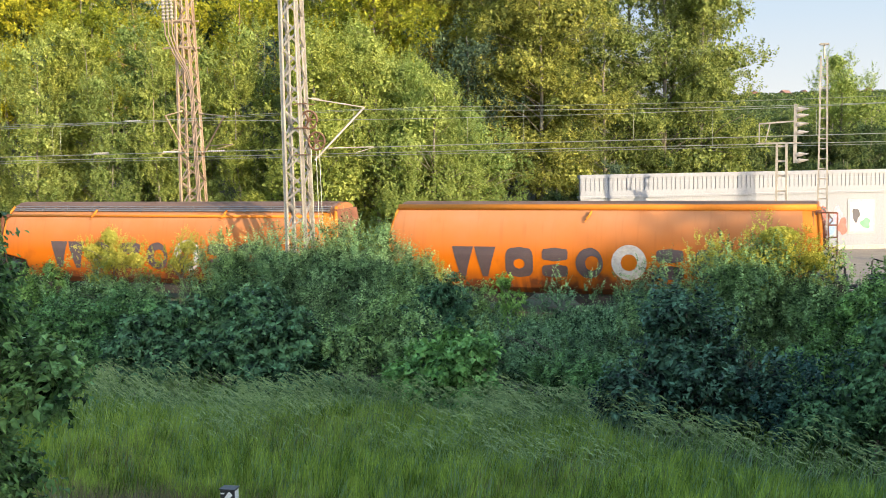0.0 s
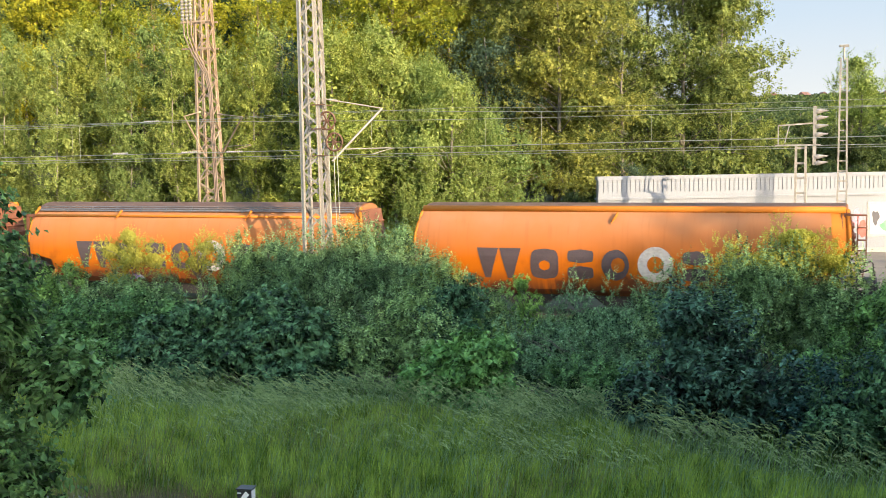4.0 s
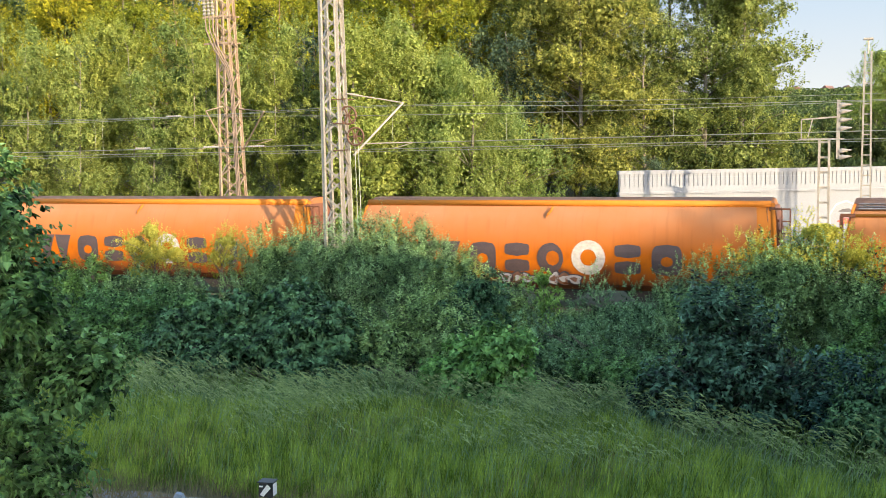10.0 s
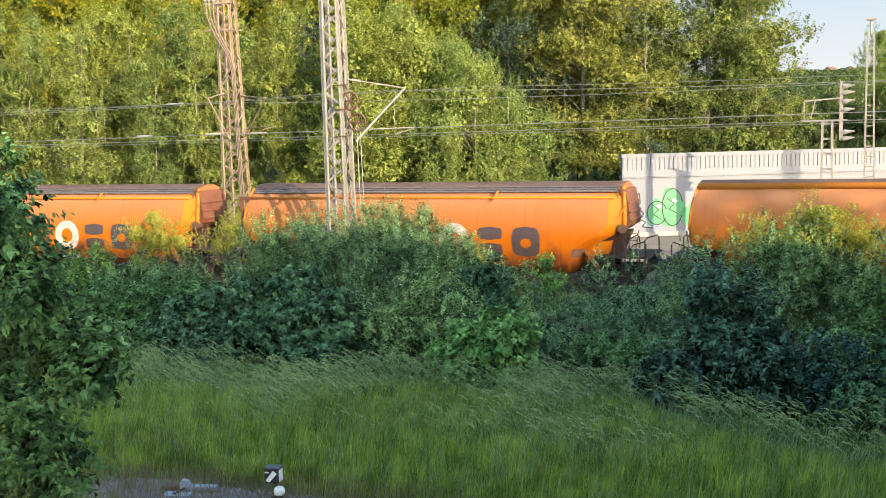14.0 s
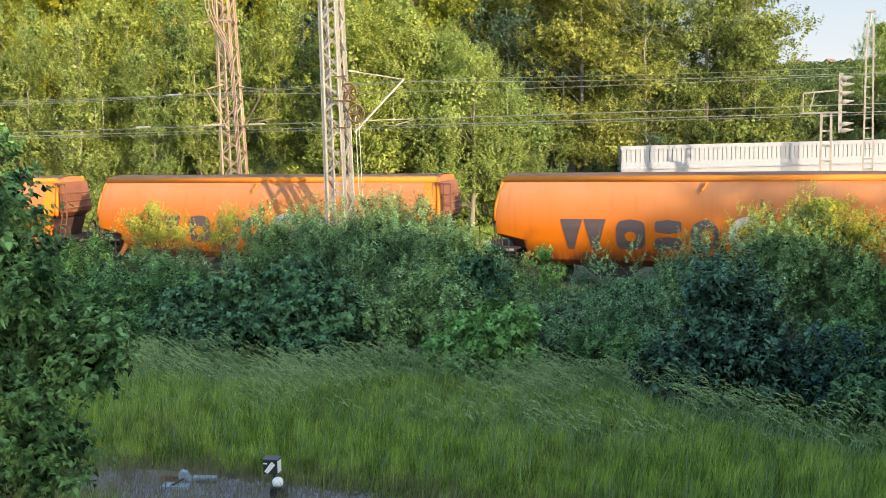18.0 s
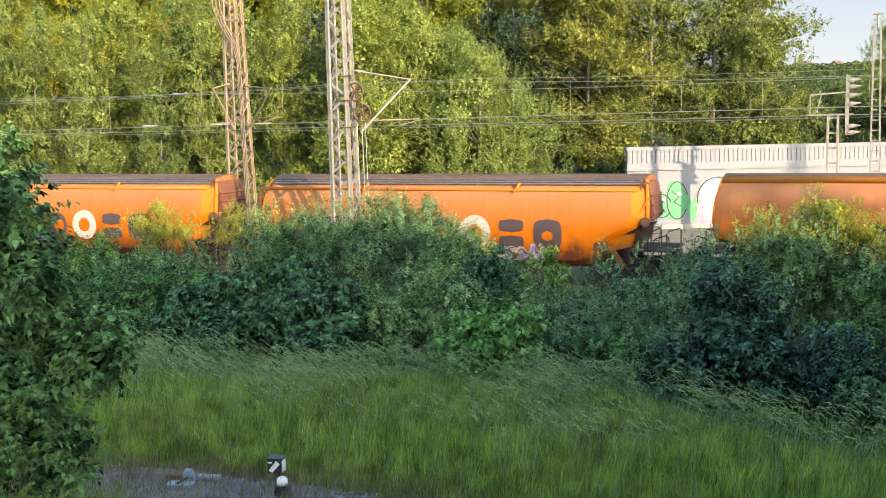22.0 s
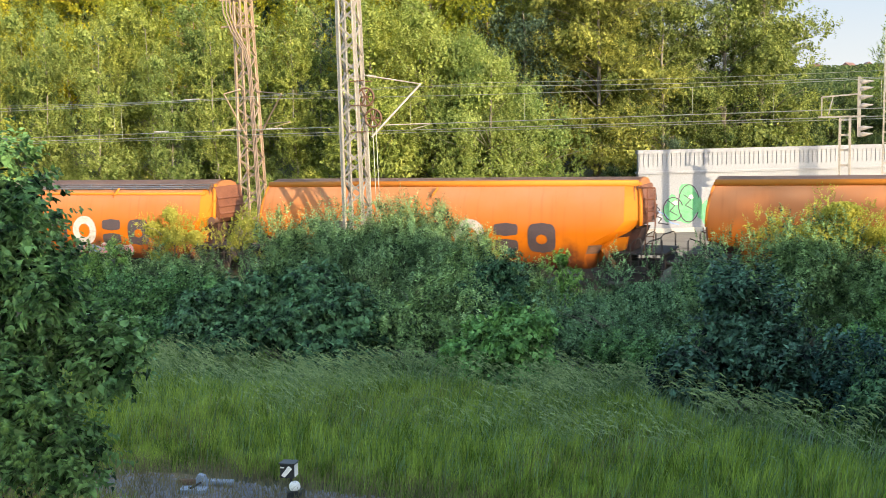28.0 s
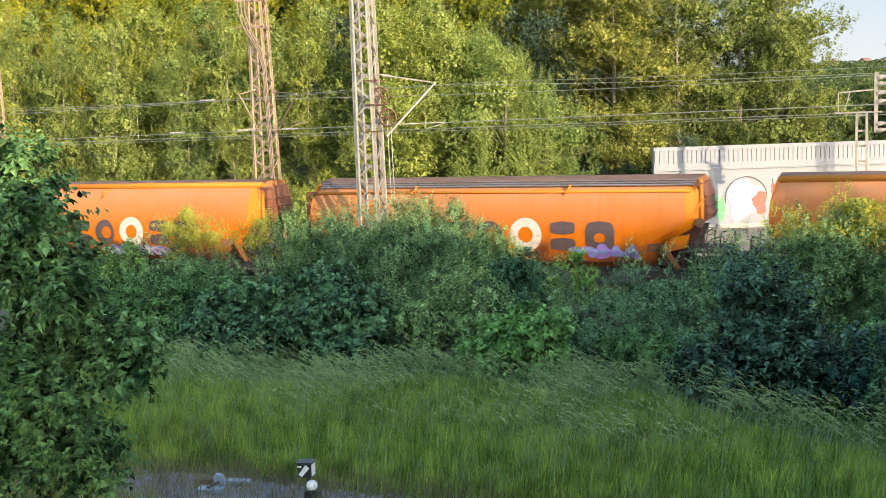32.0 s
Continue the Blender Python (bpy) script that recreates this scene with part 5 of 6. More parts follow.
# ---- bushes and meadow ----
def bushes():
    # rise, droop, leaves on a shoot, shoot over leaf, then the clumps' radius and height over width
    habit = {LEAF_WILLOW: (0.72, 0.1, 16, 4.6, 0.36, 1.7), LEAF_SHRUB: (0.5, 0.25, 13, 4.2, 0.34, 1.0), LEAF_SUNLIT: (0.6, 0.2, 13, 4.5, 0.3, 1.3), LEAF_MAPLE: (0.25, 0.5, 8, 1.9, 0.34, 0.6),
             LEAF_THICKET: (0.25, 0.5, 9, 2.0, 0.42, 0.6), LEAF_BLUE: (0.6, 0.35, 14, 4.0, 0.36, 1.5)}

    def bush(x, y, label, lobes, clumps, per, leaf, mat, seed, h):
        leaf = (leaf[0] * 0.86, leaf[1] * 0.86)
        if y < 30:
            # the front row stands out into the meadow
            x, y = x * (y - 1.5) / y, y - 1.5
            lobes = [tuple(v * 1.06 for v in l) for l in lobes]
        rise, droop, n, reach, cr, tall = habit[mat]
        make_tree("bush", label, "bush", pose(x, y, ground_z(x, y) - 0.05), h * 0.8, 0.05, lobes, int(clumps * per * 0.95), leaf, (mat, BARK), seed, rise, droop, n, reach, start=0.02, limbs=26, lean=0.1, shell=0.62, core=0.7, big=1.25, clump=(cr * 1.12, tall), clumps=max(9, int(clumps / 12)), group="bushes along the railway")

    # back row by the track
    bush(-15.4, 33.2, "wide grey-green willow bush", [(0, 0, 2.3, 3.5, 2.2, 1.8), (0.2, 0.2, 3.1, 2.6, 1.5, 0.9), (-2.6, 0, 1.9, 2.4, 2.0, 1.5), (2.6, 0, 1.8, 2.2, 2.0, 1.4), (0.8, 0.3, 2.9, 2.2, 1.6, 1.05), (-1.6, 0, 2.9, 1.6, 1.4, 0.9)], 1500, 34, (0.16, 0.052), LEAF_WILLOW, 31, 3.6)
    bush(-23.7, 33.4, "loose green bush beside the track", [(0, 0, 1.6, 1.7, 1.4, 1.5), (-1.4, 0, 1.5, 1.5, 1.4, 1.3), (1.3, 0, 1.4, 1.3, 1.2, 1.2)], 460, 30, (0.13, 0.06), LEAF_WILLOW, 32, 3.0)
    # two saplings with the sunlight in their yellow leaf colour
    bush(-23.9, 33.8, "slender sapling, sunlight put into its yellow-green tips", [(0, 0, 2.9, 1.1, 0.7, 0.8), (-0.1, 0, 3.7, 0.5, 0.5, 0.5), (-0.8, 0, 3.2, 0.6, 0.5, 0.5), (0.9, 0, 2.9, 0.6, 0.5, 0.5)], 330, 24, (0.08, 0.06), LEAF_SUNLIT, 54, 3.6)
    bush(-21.2, 33.9, "slender sapling, sunlight put into its yellow-green tips", [(0, 0, 2.8, 0.9, 0.6, 0.6), (0.3, 0, 3.35, 0.5, 0.4, 0.4)], 150, 24, (0.08, 0.06), LEAF_SUNLIT, 55, 3.4)
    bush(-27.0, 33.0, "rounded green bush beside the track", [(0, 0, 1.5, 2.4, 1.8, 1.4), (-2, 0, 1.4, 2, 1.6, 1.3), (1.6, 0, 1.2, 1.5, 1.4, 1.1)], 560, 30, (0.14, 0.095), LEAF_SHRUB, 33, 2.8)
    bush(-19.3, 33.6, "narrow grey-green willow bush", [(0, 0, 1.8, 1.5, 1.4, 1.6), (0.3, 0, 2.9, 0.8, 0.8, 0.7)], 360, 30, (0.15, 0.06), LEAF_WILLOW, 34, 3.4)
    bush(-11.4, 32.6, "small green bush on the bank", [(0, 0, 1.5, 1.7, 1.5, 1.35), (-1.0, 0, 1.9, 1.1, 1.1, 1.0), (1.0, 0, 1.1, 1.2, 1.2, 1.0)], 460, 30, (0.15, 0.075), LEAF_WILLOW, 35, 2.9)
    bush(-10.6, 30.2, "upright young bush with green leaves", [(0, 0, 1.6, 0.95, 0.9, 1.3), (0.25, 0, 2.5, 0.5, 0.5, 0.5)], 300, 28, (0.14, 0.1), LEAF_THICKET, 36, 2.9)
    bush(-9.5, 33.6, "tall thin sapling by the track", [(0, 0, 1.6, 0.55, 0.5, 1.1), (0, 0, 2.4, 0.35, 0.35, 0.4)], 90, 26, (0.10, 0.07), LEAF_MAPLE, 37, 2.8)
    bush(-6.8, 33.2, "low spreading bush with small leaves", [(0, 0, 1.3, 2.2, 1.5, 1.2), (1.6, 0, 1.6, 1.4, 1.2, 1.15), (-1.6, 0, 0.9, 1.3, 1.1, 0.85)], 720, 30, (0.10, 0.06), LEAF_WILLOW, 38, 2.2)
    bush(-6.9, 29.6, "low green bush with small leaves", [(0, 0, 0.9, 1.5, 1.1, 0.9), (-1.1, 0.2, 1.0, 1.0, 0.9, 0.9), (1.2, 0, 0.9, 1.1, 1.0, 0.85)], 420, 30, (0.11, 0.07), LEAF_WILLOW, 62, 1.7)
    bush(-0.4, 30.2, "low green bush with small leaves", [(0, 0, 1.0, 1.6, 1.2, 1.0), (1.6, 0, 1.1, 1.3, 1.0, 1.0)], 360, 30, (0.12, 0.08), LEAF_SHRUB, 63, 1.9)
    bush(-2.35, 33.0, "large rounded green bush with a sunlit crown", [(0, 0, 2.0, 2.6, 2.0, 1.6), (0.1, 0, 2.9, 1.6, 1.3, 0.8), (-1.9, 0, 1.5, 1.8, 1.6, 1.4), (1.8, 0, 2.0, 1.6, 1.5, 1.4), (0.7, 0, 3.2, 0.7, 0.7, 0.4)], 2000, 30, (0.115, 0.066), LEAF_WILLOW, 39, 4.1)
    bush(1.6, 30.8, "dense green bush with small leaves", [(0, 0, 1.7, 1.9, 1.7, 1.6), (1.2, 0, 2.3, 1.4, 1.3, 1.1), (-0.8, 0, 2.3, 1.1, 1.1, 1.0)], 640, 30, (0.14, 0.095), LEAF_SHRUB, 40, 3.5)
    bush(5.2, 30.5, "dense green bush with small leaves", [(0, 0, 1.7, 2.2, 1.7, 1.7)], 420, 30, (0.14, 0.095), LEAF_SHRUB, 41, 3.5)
    # set on the bush tops as lit tips, sunlight in the leaf colour
    bush(-1.6, 33.7, "loose birch sapling, sunlight put into its yellow-green tips", [(-0.2, -0.6, 3.35, 1.9, 1.0, 0.7), (0.3, -0.5, 4.0, 1.0, 0.8, 0.5), (1.2, -0.6, 3.3, 0.7, 0.7, 0.5)], 408, 26, (0.08, 0.06), LEAF_SUNLIT, 52, 4.3)
    bush(-12.6, 33.9, "loose sapling on the bank, sunlight put into its tips", [(0, 0, 2.6, 1.2, 0.8, 0.6), (-1.2, 0, 3.1, 0.9, 0.7, 0.55), (-2.5, 0, 3.3, 1.1, 0.7, 0.55)], 300, 26, (0.10, 0.06), LEAF_SUNLIT, 53, 3.4)
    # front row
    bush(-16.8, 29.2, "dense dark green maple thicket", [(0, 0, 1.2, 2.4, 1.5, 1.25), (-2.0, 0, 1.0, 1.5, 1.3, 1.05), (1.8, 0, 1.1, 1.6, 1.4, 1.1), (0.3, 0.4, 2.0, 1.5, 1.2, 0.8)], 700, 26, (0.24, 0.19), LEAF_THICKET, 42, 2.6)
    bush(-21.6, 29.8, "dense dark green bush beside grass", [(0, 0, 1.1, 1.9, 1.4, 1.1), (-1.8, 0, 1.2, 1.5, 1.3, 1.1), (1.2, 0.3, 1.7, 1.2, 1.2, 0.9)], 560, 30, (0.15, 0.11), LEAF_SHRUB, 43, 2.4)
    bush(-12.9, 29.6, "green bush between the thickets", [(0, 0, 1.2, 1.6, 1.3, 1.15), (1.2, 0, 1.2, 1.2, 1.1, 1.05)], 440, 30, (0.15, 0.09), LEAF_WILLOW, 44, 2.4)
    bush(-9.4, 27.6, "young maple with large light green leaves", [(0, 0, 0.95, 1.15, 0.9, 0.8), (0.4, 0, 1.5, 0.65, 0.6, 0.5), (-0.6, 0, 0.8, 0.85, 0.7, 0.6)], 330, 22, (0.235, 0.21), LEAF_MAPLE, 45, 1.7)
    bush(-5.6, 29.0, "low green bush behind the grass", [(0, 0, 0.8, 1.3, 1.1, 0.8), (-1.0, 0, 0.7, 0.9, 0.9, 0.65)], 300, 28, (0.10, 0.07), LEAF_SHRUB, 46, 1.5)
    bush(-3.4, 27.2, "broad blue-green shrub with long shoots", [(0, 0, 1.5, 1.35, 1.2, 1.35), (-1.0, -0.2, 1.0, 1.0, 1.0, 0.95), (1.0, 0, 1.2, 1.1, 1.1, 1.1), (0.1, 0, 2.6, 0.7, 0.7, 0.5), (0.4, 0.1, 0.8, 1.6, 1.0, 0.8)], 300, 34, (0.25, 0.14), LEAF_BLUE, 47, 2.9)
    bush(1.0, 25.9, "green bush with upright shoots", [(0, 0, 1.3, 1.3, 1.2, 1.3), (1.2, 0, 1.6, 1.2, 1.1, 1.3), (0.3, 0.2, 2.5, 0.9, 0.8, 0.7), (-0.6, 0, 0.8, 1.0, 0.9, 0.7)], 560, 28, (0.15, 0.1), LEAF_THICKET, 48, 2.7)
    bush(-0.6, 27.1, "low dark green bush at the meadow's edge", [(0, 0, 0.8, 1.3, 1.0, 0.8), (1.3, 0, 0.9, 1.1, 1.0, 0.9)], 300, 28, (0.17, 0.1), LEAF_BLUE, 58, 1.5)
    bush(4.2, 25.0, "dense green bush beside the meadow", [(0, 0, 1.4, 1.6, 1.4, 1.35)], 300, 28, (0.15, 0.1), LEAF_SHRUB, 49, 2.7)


def blades(name, label, rng, xy, hmin, hmax, wid, bend, mat, sway=1.7, brim=None):
    """Grass blades of two bent pieces each."""
    n = len(xy)
    z0 = np.array([ground_z(x, y) for x, y in xy]) - 0.04
    h = rng.uniform(hmin, hmax, n) * (0.6 + 0.75 * np.array([noise.noise((x * 0.9, y * 0.9, 3)) * 0.5 + 0.5 for x, y in xy]))
    if brim:
        h *= np.array([(0.4 + 0.6 * min(1.0, max(0.0, (brim(x) - y) / 1.9))) * (0.5 + 0.5 * min(1.0, max(0.0, (y - 18.0) / 1.5))) for x, y in xy])
    a = rng.normal(0.2, sway, n)
    dx, dy = np.cos(a) * bend * h * rng.uniform(0.2, 1.3, n), np.sin(a) * bend * h * rng.uniform(0.2, 1.0, n)
    t = rng.uniform(0, math.pi, n)
    wx, wy = np.cos(t) * wid * 0.5, np.sin(t) * wid * 0.35
    b = np.column_stack([xy, z0])
    W = np.column_stack([wx, wy, np.zeros(n)])
    m = b + np.column_stack([dx * 0.3, dy * 0.3, h * 0.58])
    tip = b + np.column_stack([dx, dy, h])
    v = np.stack([b - W, b + W, m + W * 0.8, m - W * 0.8, tip], 1).reshape(-1, 3)
    i = np.arange(n) * 5
    f = np.stack([i, i + 1, i + 2, i + 3], 1).tolist() + np.stack([i + 3, i + 2, i + 4], 1).tolist()
    ob = part(name, mesh_of(name, v.tolist(), f, mat))
    tagged(ob, label, "grass", kind="stuff")
    return tip, h


def meadow():
    rng = np.random.default_rng(21)

    def field(n, x0, x1, y0, y1, keep):
        xy = np.column_stack([rng.uniform(x0, x1, n), rng.uniform(y0, y1, n)])
        # the meadow narrows towards the near end
        k = (xy[:, 0] > -xy[:, 1] * 1.02 - 1.0) & (xy[:, 0] < xy[:, 1] * 0.08 + 1.0)
        return xy[k & np.array([keep(x, y) for x, y in xy])]

    def bare(x, y):
        return ((x + 11.6) / 2.6) ** 2 + ((y - 17.0) / 1.15) ** 2 < 1 + 0.5 * noise.noise((x, y, 1)) or ((x + 9.3) / 1.9) ** 2 + ((y - 16.9) / 0.75) ** 2 < 1 + 0.4 * noise.noise((x, y, 2))

    def brim(x):
        """Where the meadow ends before the bushes."""
        return 24.9 + 0.9 * noise.noise((x * 0.3, 3, 1)) + 1.5 * max(0.0, 1 - abs(x + 9.0) / 4.5) - 2.7 * max(0.0, min(1.0, (x + 5.0) / 4.6))

    tall = field(190000, -31, 6, 17.9, 27.6, lambda x, y: not bare(x, y) and y < brim(x) and y > 18.2 + 0.5 * noise.noise((x * 0.6, 0, 5)))
    tip, h = blades("tall_meadow_grass", "tall green meadow grass bending in the wind", rng, tall, 0.45, 1.0, 0.0155, 0.32, GRASS, 1.7, brim)
    back = field(62000, -30, 6, 20.0, 27.9, lambda x, y: y < brim(x) + 0.2 and rng.random() < (0.3 if y > brim(x) - 1.5 else 0.03) * (0.6 if x > -4 else 1) + 0.45 * max(0, noise.noise((x * 0.35, y * 0.5, 8))))
    stalks = field(24000, -30, 6, 18.3, 27.8, lambda x, y: y < brim(x))
    blades("grass_stalks", "thin pale green grass stalks", rng, stalks, 0.7, 1.1, 0.012, 0.35, SEED, 1.0, brim)
    tip, h = blades("flowering_grass", "pale flowering grass stalks", rng, back, 0.8, 1.2, 0.012, 0.75, SEED, 0.6)
    rng2 = np.random.default_rng(5)
    # feathery heads, nodding the way the stalks lean
    n = 7
    k = np.tile(np.linspace(0, 1, n), len(tip))[:, None]
    long_ = np.repeat(rng2.uniform(0.14, 0.26, len(tip)), n)[:, None]
    P = np.repeat(tip, n, 0) + long_ * (k * np.array([1.0, 0, 0.1]) - k * k * np.array([0, 0, 0.6])) + rng2.normal(size=(len(tip) * n, 3)) * 0.008
    D = rng2.normal(size=P.shape) * 0.9 + np.array([3.0, 0, 1.0]) - k * np.array([0, 0, 4.0])
    N = rng2.normal(size=P.shape) + np.array([0, -0.5, 1.0])
    v, f = leaf_quads(P, N, D, rng2.uniform(0.6, 1.2, len(P)), 0.085, 0.024)
    tagged(part("seed_heads", mesh_of("seed_heads", v.tolist(), f.tolist(), SEED)), "pale feathery grass seed heads", "grass", kind="stuff")
    stems = field(30000, -26, 5, 18.6, 24.5, lambda x, y: y < brim(x) - 1.0 and rng.random() < 2.2 * max(0, noise.noise((x * 0.33, y * 0.4, 14))))
    blades("dry_stalks", "thin straw-brown stalks among the meadow grass", rng, stems, 0.55, 0.95, 0.011, 0.3, STRAW, 1.2)
    low = field(42000, -30, 6, 21.0, 28.5, lambda x, y: y > brim(x) - 1.2)
    blades("low_grass", "low green grass and weeds under the bushes", rng, low, 0.2, 0.5, 0.02, 0.6, GRASS)
    side = field(30000, -34, 7, 34.6, 39.6, lambda x, y: True)
    blades("trackside_weeds", "rough green weeds beside the track", rng, side, 0.15, 0.45, 0.03, 0.5, LEAF_THICKET)
    verge = np.column_stack([rng.uniform(-42, -16.3, 14000), rng.uniform(55.2, 61.5, 14000)])
    blades("verge_grass", "short sunlit yellow-green grass behind the path", rng, verge, 0.2, 0.6, 0.035, 0.5, GRASS)
    near = field(38000, -24, 4, 14.5, 19.0, lambda x, y: not bare(x, y) and rng.random() < 0.9)
    blades("short_grass", "short green grass at the gravel's edge", rng, near, 0.18, 0.5, 0.014, 0.5, GRASS)
    dry = field(46000, -20, 4, 15.2, 19.9, lambda x, y: rng.random() < 0.65 * (1 if y < 18.4 else 0.45 + 1.4 * noise.noise((x * 0.4, y * 0.6, 21))))
    blades("dry_grass", "dry straw-coloured grass at the gravel's edge", rng, dry, 0.14, 0.55, 0.012, 0.6, STRAW)


def gravel():
    rng = np.random.default_rng(2)
    bm = bmesh.new()
    bmesh.ops.create_icosphere(bm, subdivisions=1, radius=1)
    base_v, base_f = as_lists(bm)
    base_v = np.array(base_v)
    V, Fc = [], []
    n = 0
    while n < 6500:
        if rng.random() < 0.5:
            x, y = rng.normal(-9.0, 1.1), rng.normal(16.75, 0.45)
        else:
            x, y = rng.normal(-11.8, 1.5), rng.normal(17.0, 0.55)
        if y < 14.8 or y > 17.75:
            continue
        s = rng.uniform(0.014, 0.036, 3) * np.array([1.2, 1.2, 0.8])
        q = Euler(rng.uniform(0, 6, 3).tolist()).to_matrix()
        v = (base_v * rng.uniform(0.75, 1.15, (len(base_v), 1)) * s) @ np.array(q) + [x, y, ground_z(x, y) + 0.058]
        V += v.tolist()
        Fc += [[i + n * len(base_v) for i in f] for f in base_f]
        n += 1
    tagged(part("gravel", mesh_of("gravel", V, Fc, STONE)), "blue-grey gravel around the points gear", "gravel", kind="stuff")


def sand_patch():
    """Trodden sandy soil round the points gear."""
    v, f = [(-10.6, 16.6, ground_z(-10.6, 16.6) + 0.05)], []
    n = 40
    for k in range(n):
        a = k * math.tau / n
        r = 1 + 0.22 * math.sin(3 * a + 1) + 0.1 * math.sin(7 * a)
        x, y = -10.6 + 3.9 * r * math.cos(a), 16.6 + 1.15 * r * math.sin(a)
        v.append((x, y, ground_z(x, y) + 0.05))
        f.append((0, 1 + k, 1 + (k + 1) % n))
    tagged(part("soil_patch", mesh_of("soil_patch", v, f, SAND)), "bare sandy soil round the points gear", "soil", kind="structure")


# ---- points gear in the meadow ----
def points_lantern(x, y):
    z = ground_z(x, y)
    L = thing("points_lantern", scaled(x, y, z - 0.06, 0.84, 8), "black box lantern with white slanting bar above a white cap", "signal")
    bm = bmesh.new()
    box(bm, -0.155, 0.155, -0.13, 0.13, 0.62, 0.93, 0.012)
    part("lantern_box", bm, BLACK, L)
    bm = bmesh.new()
    box(bm, -0.175, 0.175, -0.15, 0.15, 0.93, 0.95)
    part("lid", bm, BLACK, L)
    bm = bmesh.new()
    prism(bm, [(-0.13, 0.68), (-0.05, 0.64), (0.12, 0.83), (0.04, 0.9)], -0.138, -0.131)
    part("white_bar", bm, WHITE_PAINT, L, "white slanting bar")
    bm = bmesh.new()
    box(bm, -0.145, -0.06, -0.138, -0.131, 0.84, 0.87)
    part("white_mark", bm, WHITE_PAINT, L)
    bm = bmesh.new()
    box(bm, 0.156, 0.163, -0.1, 0.1, 0.65, 0.9)
    part("side_pane", bm, WHITE_PAINT, L, "milky white side pane")
    bm = bmesh.new()
    tube(bm, [(0.04, 0, 0.0), (0.04, 0, 0.64)], 0.03, 8)
    part("post", bm, BLACK, L)
    bm = bmesh.new()
    tube(bm, [(0.16, -0.12, 0.38), (0.16, -0.12, 0.44), (0.16, -0.12, 0.5), (0.16, -0.12, 0.55), (0.16, -0.12, 0.57)], [0.1, 0.12, 0.115, 0.08, 0.03], 14)
    part("cap", bm, WHITE_PAINT, L, "white rounded cap", True)
    bm = bmesh.new()
    box(bm, 0.02, 0.32, -0.26, 0.05, 0.0, 0.38, 0.02)
    box(bm, 0.26, 0.38, -0.2, 0.0, 0.02, 0.2, 0.02)
    part("gear_housing", bm, BLACK, L)


def points_machine(x, y):
    z = ground_z(x, y) + 0.08
    M = thing("points_machine", scaled(x, y, z, 0.7, 12), "flat blue-grey points machine with levers lying in gravel", "machine")
    bm = bmesh.new()
    prism(bm, [(-0.5, 0.0), (0.25, 0.0), (0.25, 0.1), (-0.45, 0.1)], -0.55, -0.2)
    part("cover_plate", bm, BLUE_GREY, M)
    bm = bmesh.new()
    box(bm, 0.0, 0.75, 0.15, 0.42, 0.02, 0.12, 0.02)
    part("arm_plate", bm, BLUE_GREY, M)
    bm = bmesh.new()
    box(bm, -0.75, -0.1, 0.1, 0.3, 0.02, 0.14, 0.02)
    part("rod_cover", bm, RUST, M)
    bm = bmesh.new()
    prism(bm, [(-0.14, 0.05), (0.16, 0.05), (0.06, 0.32), (-0.1, 0.36), (-0.16, 0.25)], -0.05, 0.12)
    part("lever_weight", bm, BLUE_GREY, M)
    bm = bmesh.new()
    tube(bm, [(0.0, 0.05, 0.15), (-0.15, -0.45, 0.12)], 0.03, 8)
    part("rod", bm, FRAME_STEEL, M)


# ---- near lime tree ----
def lime_leaf():
    """Heart-shaped leaf, folded at the midrib."""
    w = [(0.0, 0.05), (0.3, 0.0), (0.47, 0.28), (0.38, 0.58), (0.15, 0.88), (0.0, 1.2)]
    v = [(x, 0.42 * abs(x), y - 0.45) for x, y in w] + [(-x, 0.18 * abs(x), y - 0.45) for x, y in w[1:-1]]
    v = [(x * 0.07, -n * 0.08 + 0.03 * y * y, y * 0.07) for x, n, y in v]
    return v, [(0, 1, 2, 3, 4, 5), (0, 5, 9, 8, 7, 6)]


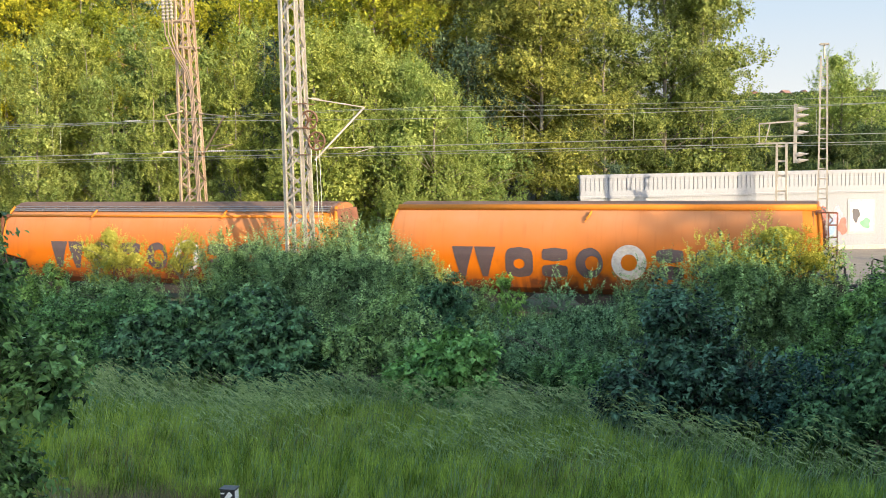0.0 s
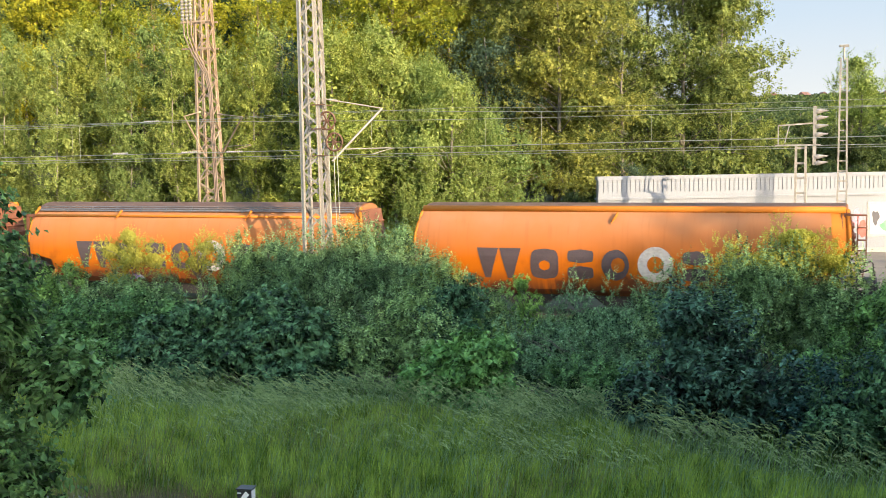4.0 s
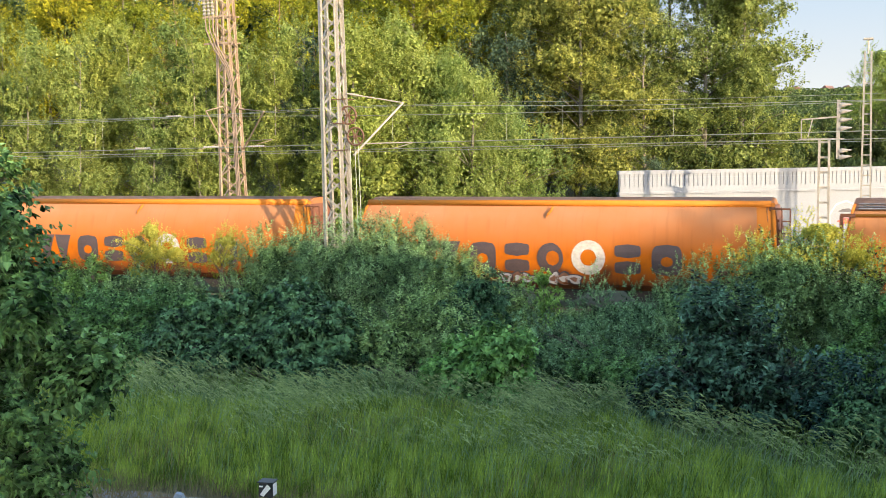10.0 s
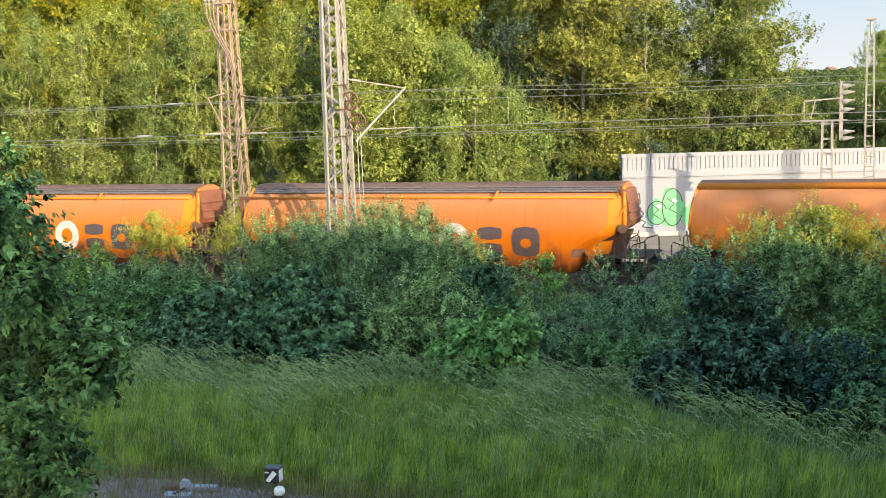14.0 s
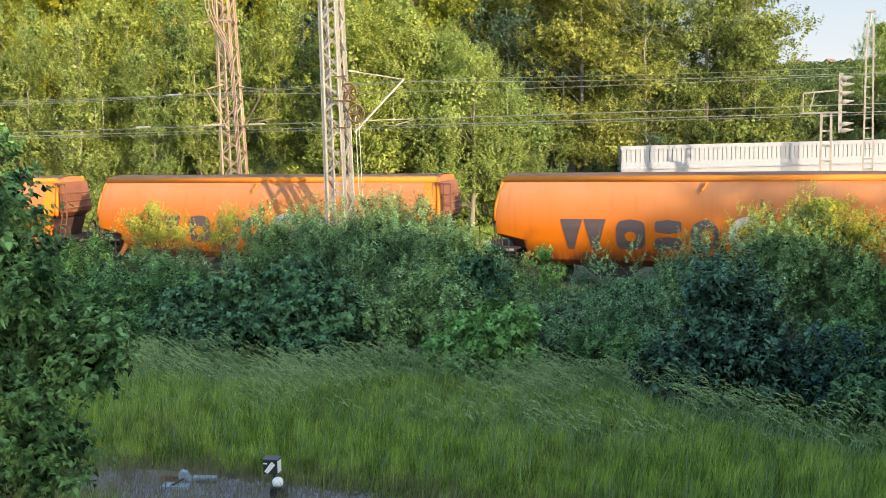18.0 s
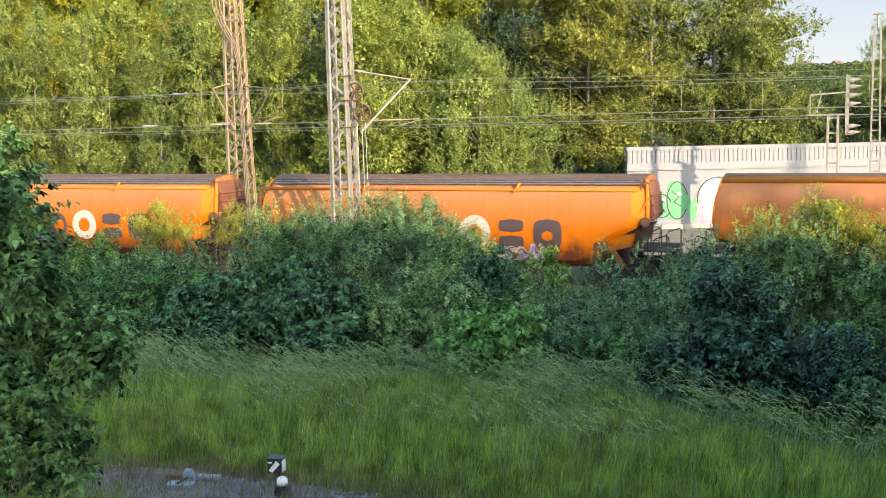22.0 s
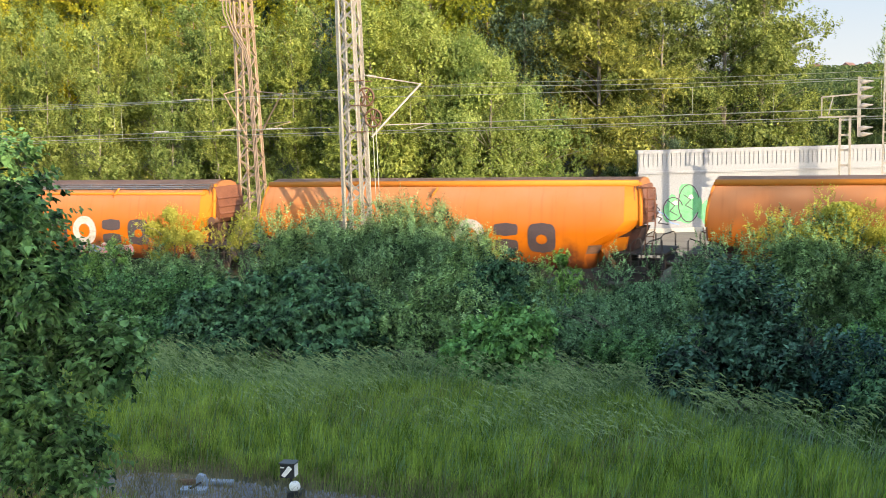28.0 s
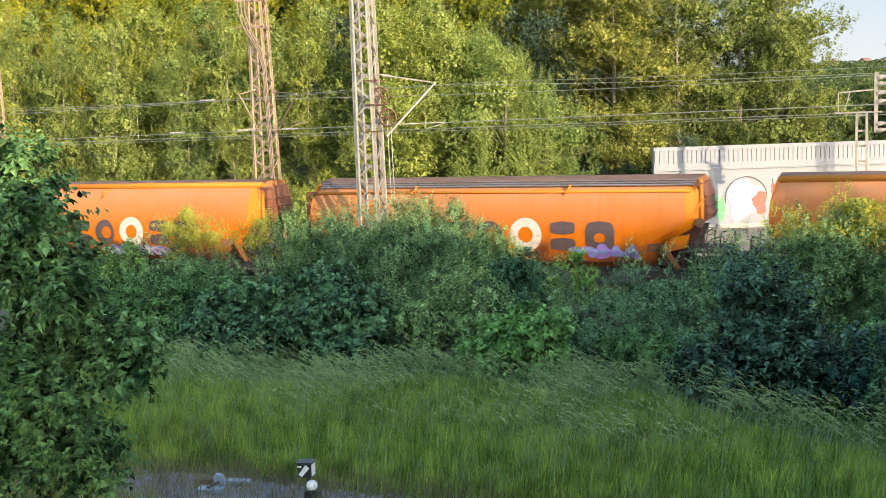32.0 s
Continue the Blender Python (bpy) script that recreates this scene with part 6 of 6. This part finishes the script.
def near_tree():
    rng = np.random.default_rng(77)
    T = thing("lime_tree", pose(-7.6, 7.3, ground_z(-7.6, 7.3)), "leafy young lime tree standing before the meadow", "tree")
    lobes = [(-0.1, 0, 5.85, 1.15, 1.2, 0.85), (0.48, -0.2, 4.6, 1.15, 1.1, 0.9), (1.08, -0.1, 4.98, 0.72, 0.75, 0.54), (0.9, -0.3, 3.9, 0.8, 0.8, 0.6), (-0.5, 0, 4.2, 1.6, 1.3, 1.1), (0.7, -0.3, 3.5, 0.95, 1.1, 0.85), (0.0, -0.2, 2.5, 1.2, 1.2, 0.9), (-0.8, 0, 2.6, 1.4, 1.2, 1.0), (0.75, -0.1, 2.9, 0.55, 0.6, 0.5), (-0.9, 0, 5.2, 1.2, 1.2, 1.0), (-0.6, -0.3, 6.3, 0.9, 0.9, 0.65), (0.3, -0.2, 5.2, 0.95, 0.9, 0.8), (-0.3, -0.3, 5.6, 1.2, 1.0, 0.85), (-0.4, -0.4, 4.9, 1.3, 1.0, 0.8), (0.5, -0.3, 4.2, 1.2, 1.0, 0.8), (0.6, -0.2, 5.95, 0.62, 0.6, 0.5), (0.95, -0.2, 5.5, 0.6, 0.6, 0.42), (0.4, -0.2, 6.2, 0.55, 0.5, 0.4), (0.6, -0.2, 5.6, 0.7, 0.7, 0.5)]
    lobes = [(x + (0.12 if z > 3.7 else -0.5), y, z, 0.9 * a, 0.9 * b, 0.92 * c) for x, y, z, a, b, c in lobes]
    pts, nrm, along, size, c = spray_places(rng, clump_lobes(rng, lobes, 120, 0.34, 0.85), 5200, 11, 0.34, 0.4, 0.4, 0.5)
    part("trunk", trunk_mesh(rng, 5.6, 0.11, c[rng.choice(len(c), 46, replace=False)], 0.15, 0.18), BARK, T, smooth=True)
    v, f = lime_leaf()
    along /= np.linalg.norm(along, axis=1)[:, None]
    nrm -= along * (along * nrm).sum(1)[:, None]
    nrm /= np.linalg.norm(nrm, axis=1)[:, None]
    side = np.cross(nrm, along)
    size *= 1.1
    base = np.array(v)
    V = pts[:, None] + size[:, None, None] * (base[None, :, 0:1] * side[:, None] - base[None, :, 1:2] * nrm[:, None] + (base[None, :, 2:3] + 0.03) * along[:, None])
    single = np.zeros(len(pts), bool)
    single[np.argsort(-(pts[:, 0] * 0.75 - pts[:, 1] * 0.66))[:280]] = True
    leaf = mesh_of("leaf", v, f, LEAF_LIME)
    for i in np.nonzero(single)[0]:
        ob = part("leaf", leaf, None, T)
        axes = Matrix((side[i], -nrm[i], along[i])).transposed() * float(size[i])
        ob.matrix_basis = Matrix.Translation(pts[i] + along[i] * size[i] * 0.03) @ axes.to_4x4()
    V = V[~single]
    Fc = [[a + k * len(v) for a in ff] for k in range(len(V)) for ff in f]
    V = V.reshape(-1, 3).tolist()
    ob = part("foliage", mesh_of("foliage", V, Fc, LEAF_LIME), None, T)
    tagged(ob, kind="stuff")


# ---- unseen house and trees, added to shade the meadow and wagons ----
def shading():
    # gable outline shaped so its shadow ends at the bush tops
    H = thing("gable_house", pose(24.5, 4.15, -0.4, 0, 0, 61), "unseen plain gable house added to shade the meadow", "house")
    part("wall", prism(bmesh.new(), [(-16, 0), (16, 0), (16, 9.3), (0.3, 18.0), (-16, 10.8)], -6, 6), PLASTER, H)
    for a, b in (((0.3, 18.05), (16.6, 9.05)), ((0.3, 18.05), (-16.6, 10.55))):
        part("roof", prism(bmesh.new(), [a, b, (b[0], b[1] + 0.25), (a[0], a[1] + 0.25)], -6.4, 6.4), SLATE, H)
    # added out of view to half shade the passing wagons
    tree_ = make_tree("broadleaf_tree", "unseen tall green tree added to shade the wagons", "tree", scaled(34.0, 20.0, -0.4, 1.8, 0), 10.5, 0.2, [(0, 0, 7.5, 2.6, 2.4, 2.4), (-1.6, 0, 5.6, 2.2, 2, 2), (1.6, 0, 5.4, 2.4, 2.2, 2.2), (0, 0, 3.6, 2.6, 2.4, 1.8)], 17000, (0.17, 0.12), (LEAF_ASPEN, BARK), 61, core=0.1, group="trees beside the house")
    copy_thing(tree_, pose(46.5, 17.0, -0.4, 0, 0, 70))


def sky_backdrop():
    """Pale evening sky far behind the hills."""
    m, nt, s = material("pale_evening_sky")
    em = nt.nodes.new("ShaderNodeEmission")
    tc = nt.nodes.new("ShaderNodeTexCoord")
    sp = nt.nodes.new("ShaderNodeSeparateXYZ")
    nt.links.new(tc.outputs["Object"], sp.inputs[0])
    r = nt.nodes.new("ShaderNodeMapRange")
    r.inputs[1].default_value, r.inputs[2].default_value = 120, 560
    nt.links.new(sp.outputs["Z"], r.inputs[0])
    nt.links.new(ramp(nt, r.outputs[0], [(0.0, (0.80, 0.84, 0.85)), (0.35, (0.63, 0.75, 0.86)), (1.0, (0.45, 0.62, 0.82))]), em.inputs[0])
    em.inputs[1].default_value = 0.235
    nt.links.new(em.outputs[0], nt.nodes["Material Output"].inputs[0])
    bmv = [(x, 2450 - 0.00025 * (x + 150) ** 2, z) for x in np.linspace(-1400, 900, 24) for z in (-60, 900)]
    ob = part("backdrop", mesh_of("backdrop", bmv, [(2 * i, 2 * i + 2, 2 * i + 3, 2 * i + 1) for i in range(23)], m))
    tagged(ob, "pale blue evening sky behind the hills", "sky", kind="structure")


ground()
track(41.8)
track(45.8)
service_path()
WAGONS = train()
masts()
wires()
white_wall()
woods()
far_town()
bushes()
meadow()
sand_patch()
gravel()
points_lantern(-9.95, 17.2)
points_machine(-11.8, 17.2)
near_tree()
shading()
sky_backdrop()


def motions():
    for k, w in WAGONS:
        walk(w, [(t, pose((k - 1) * PITCH - 1.28 - d, 41.8, 0)) for t, d in enumerate(TRAVEL)])


motions()
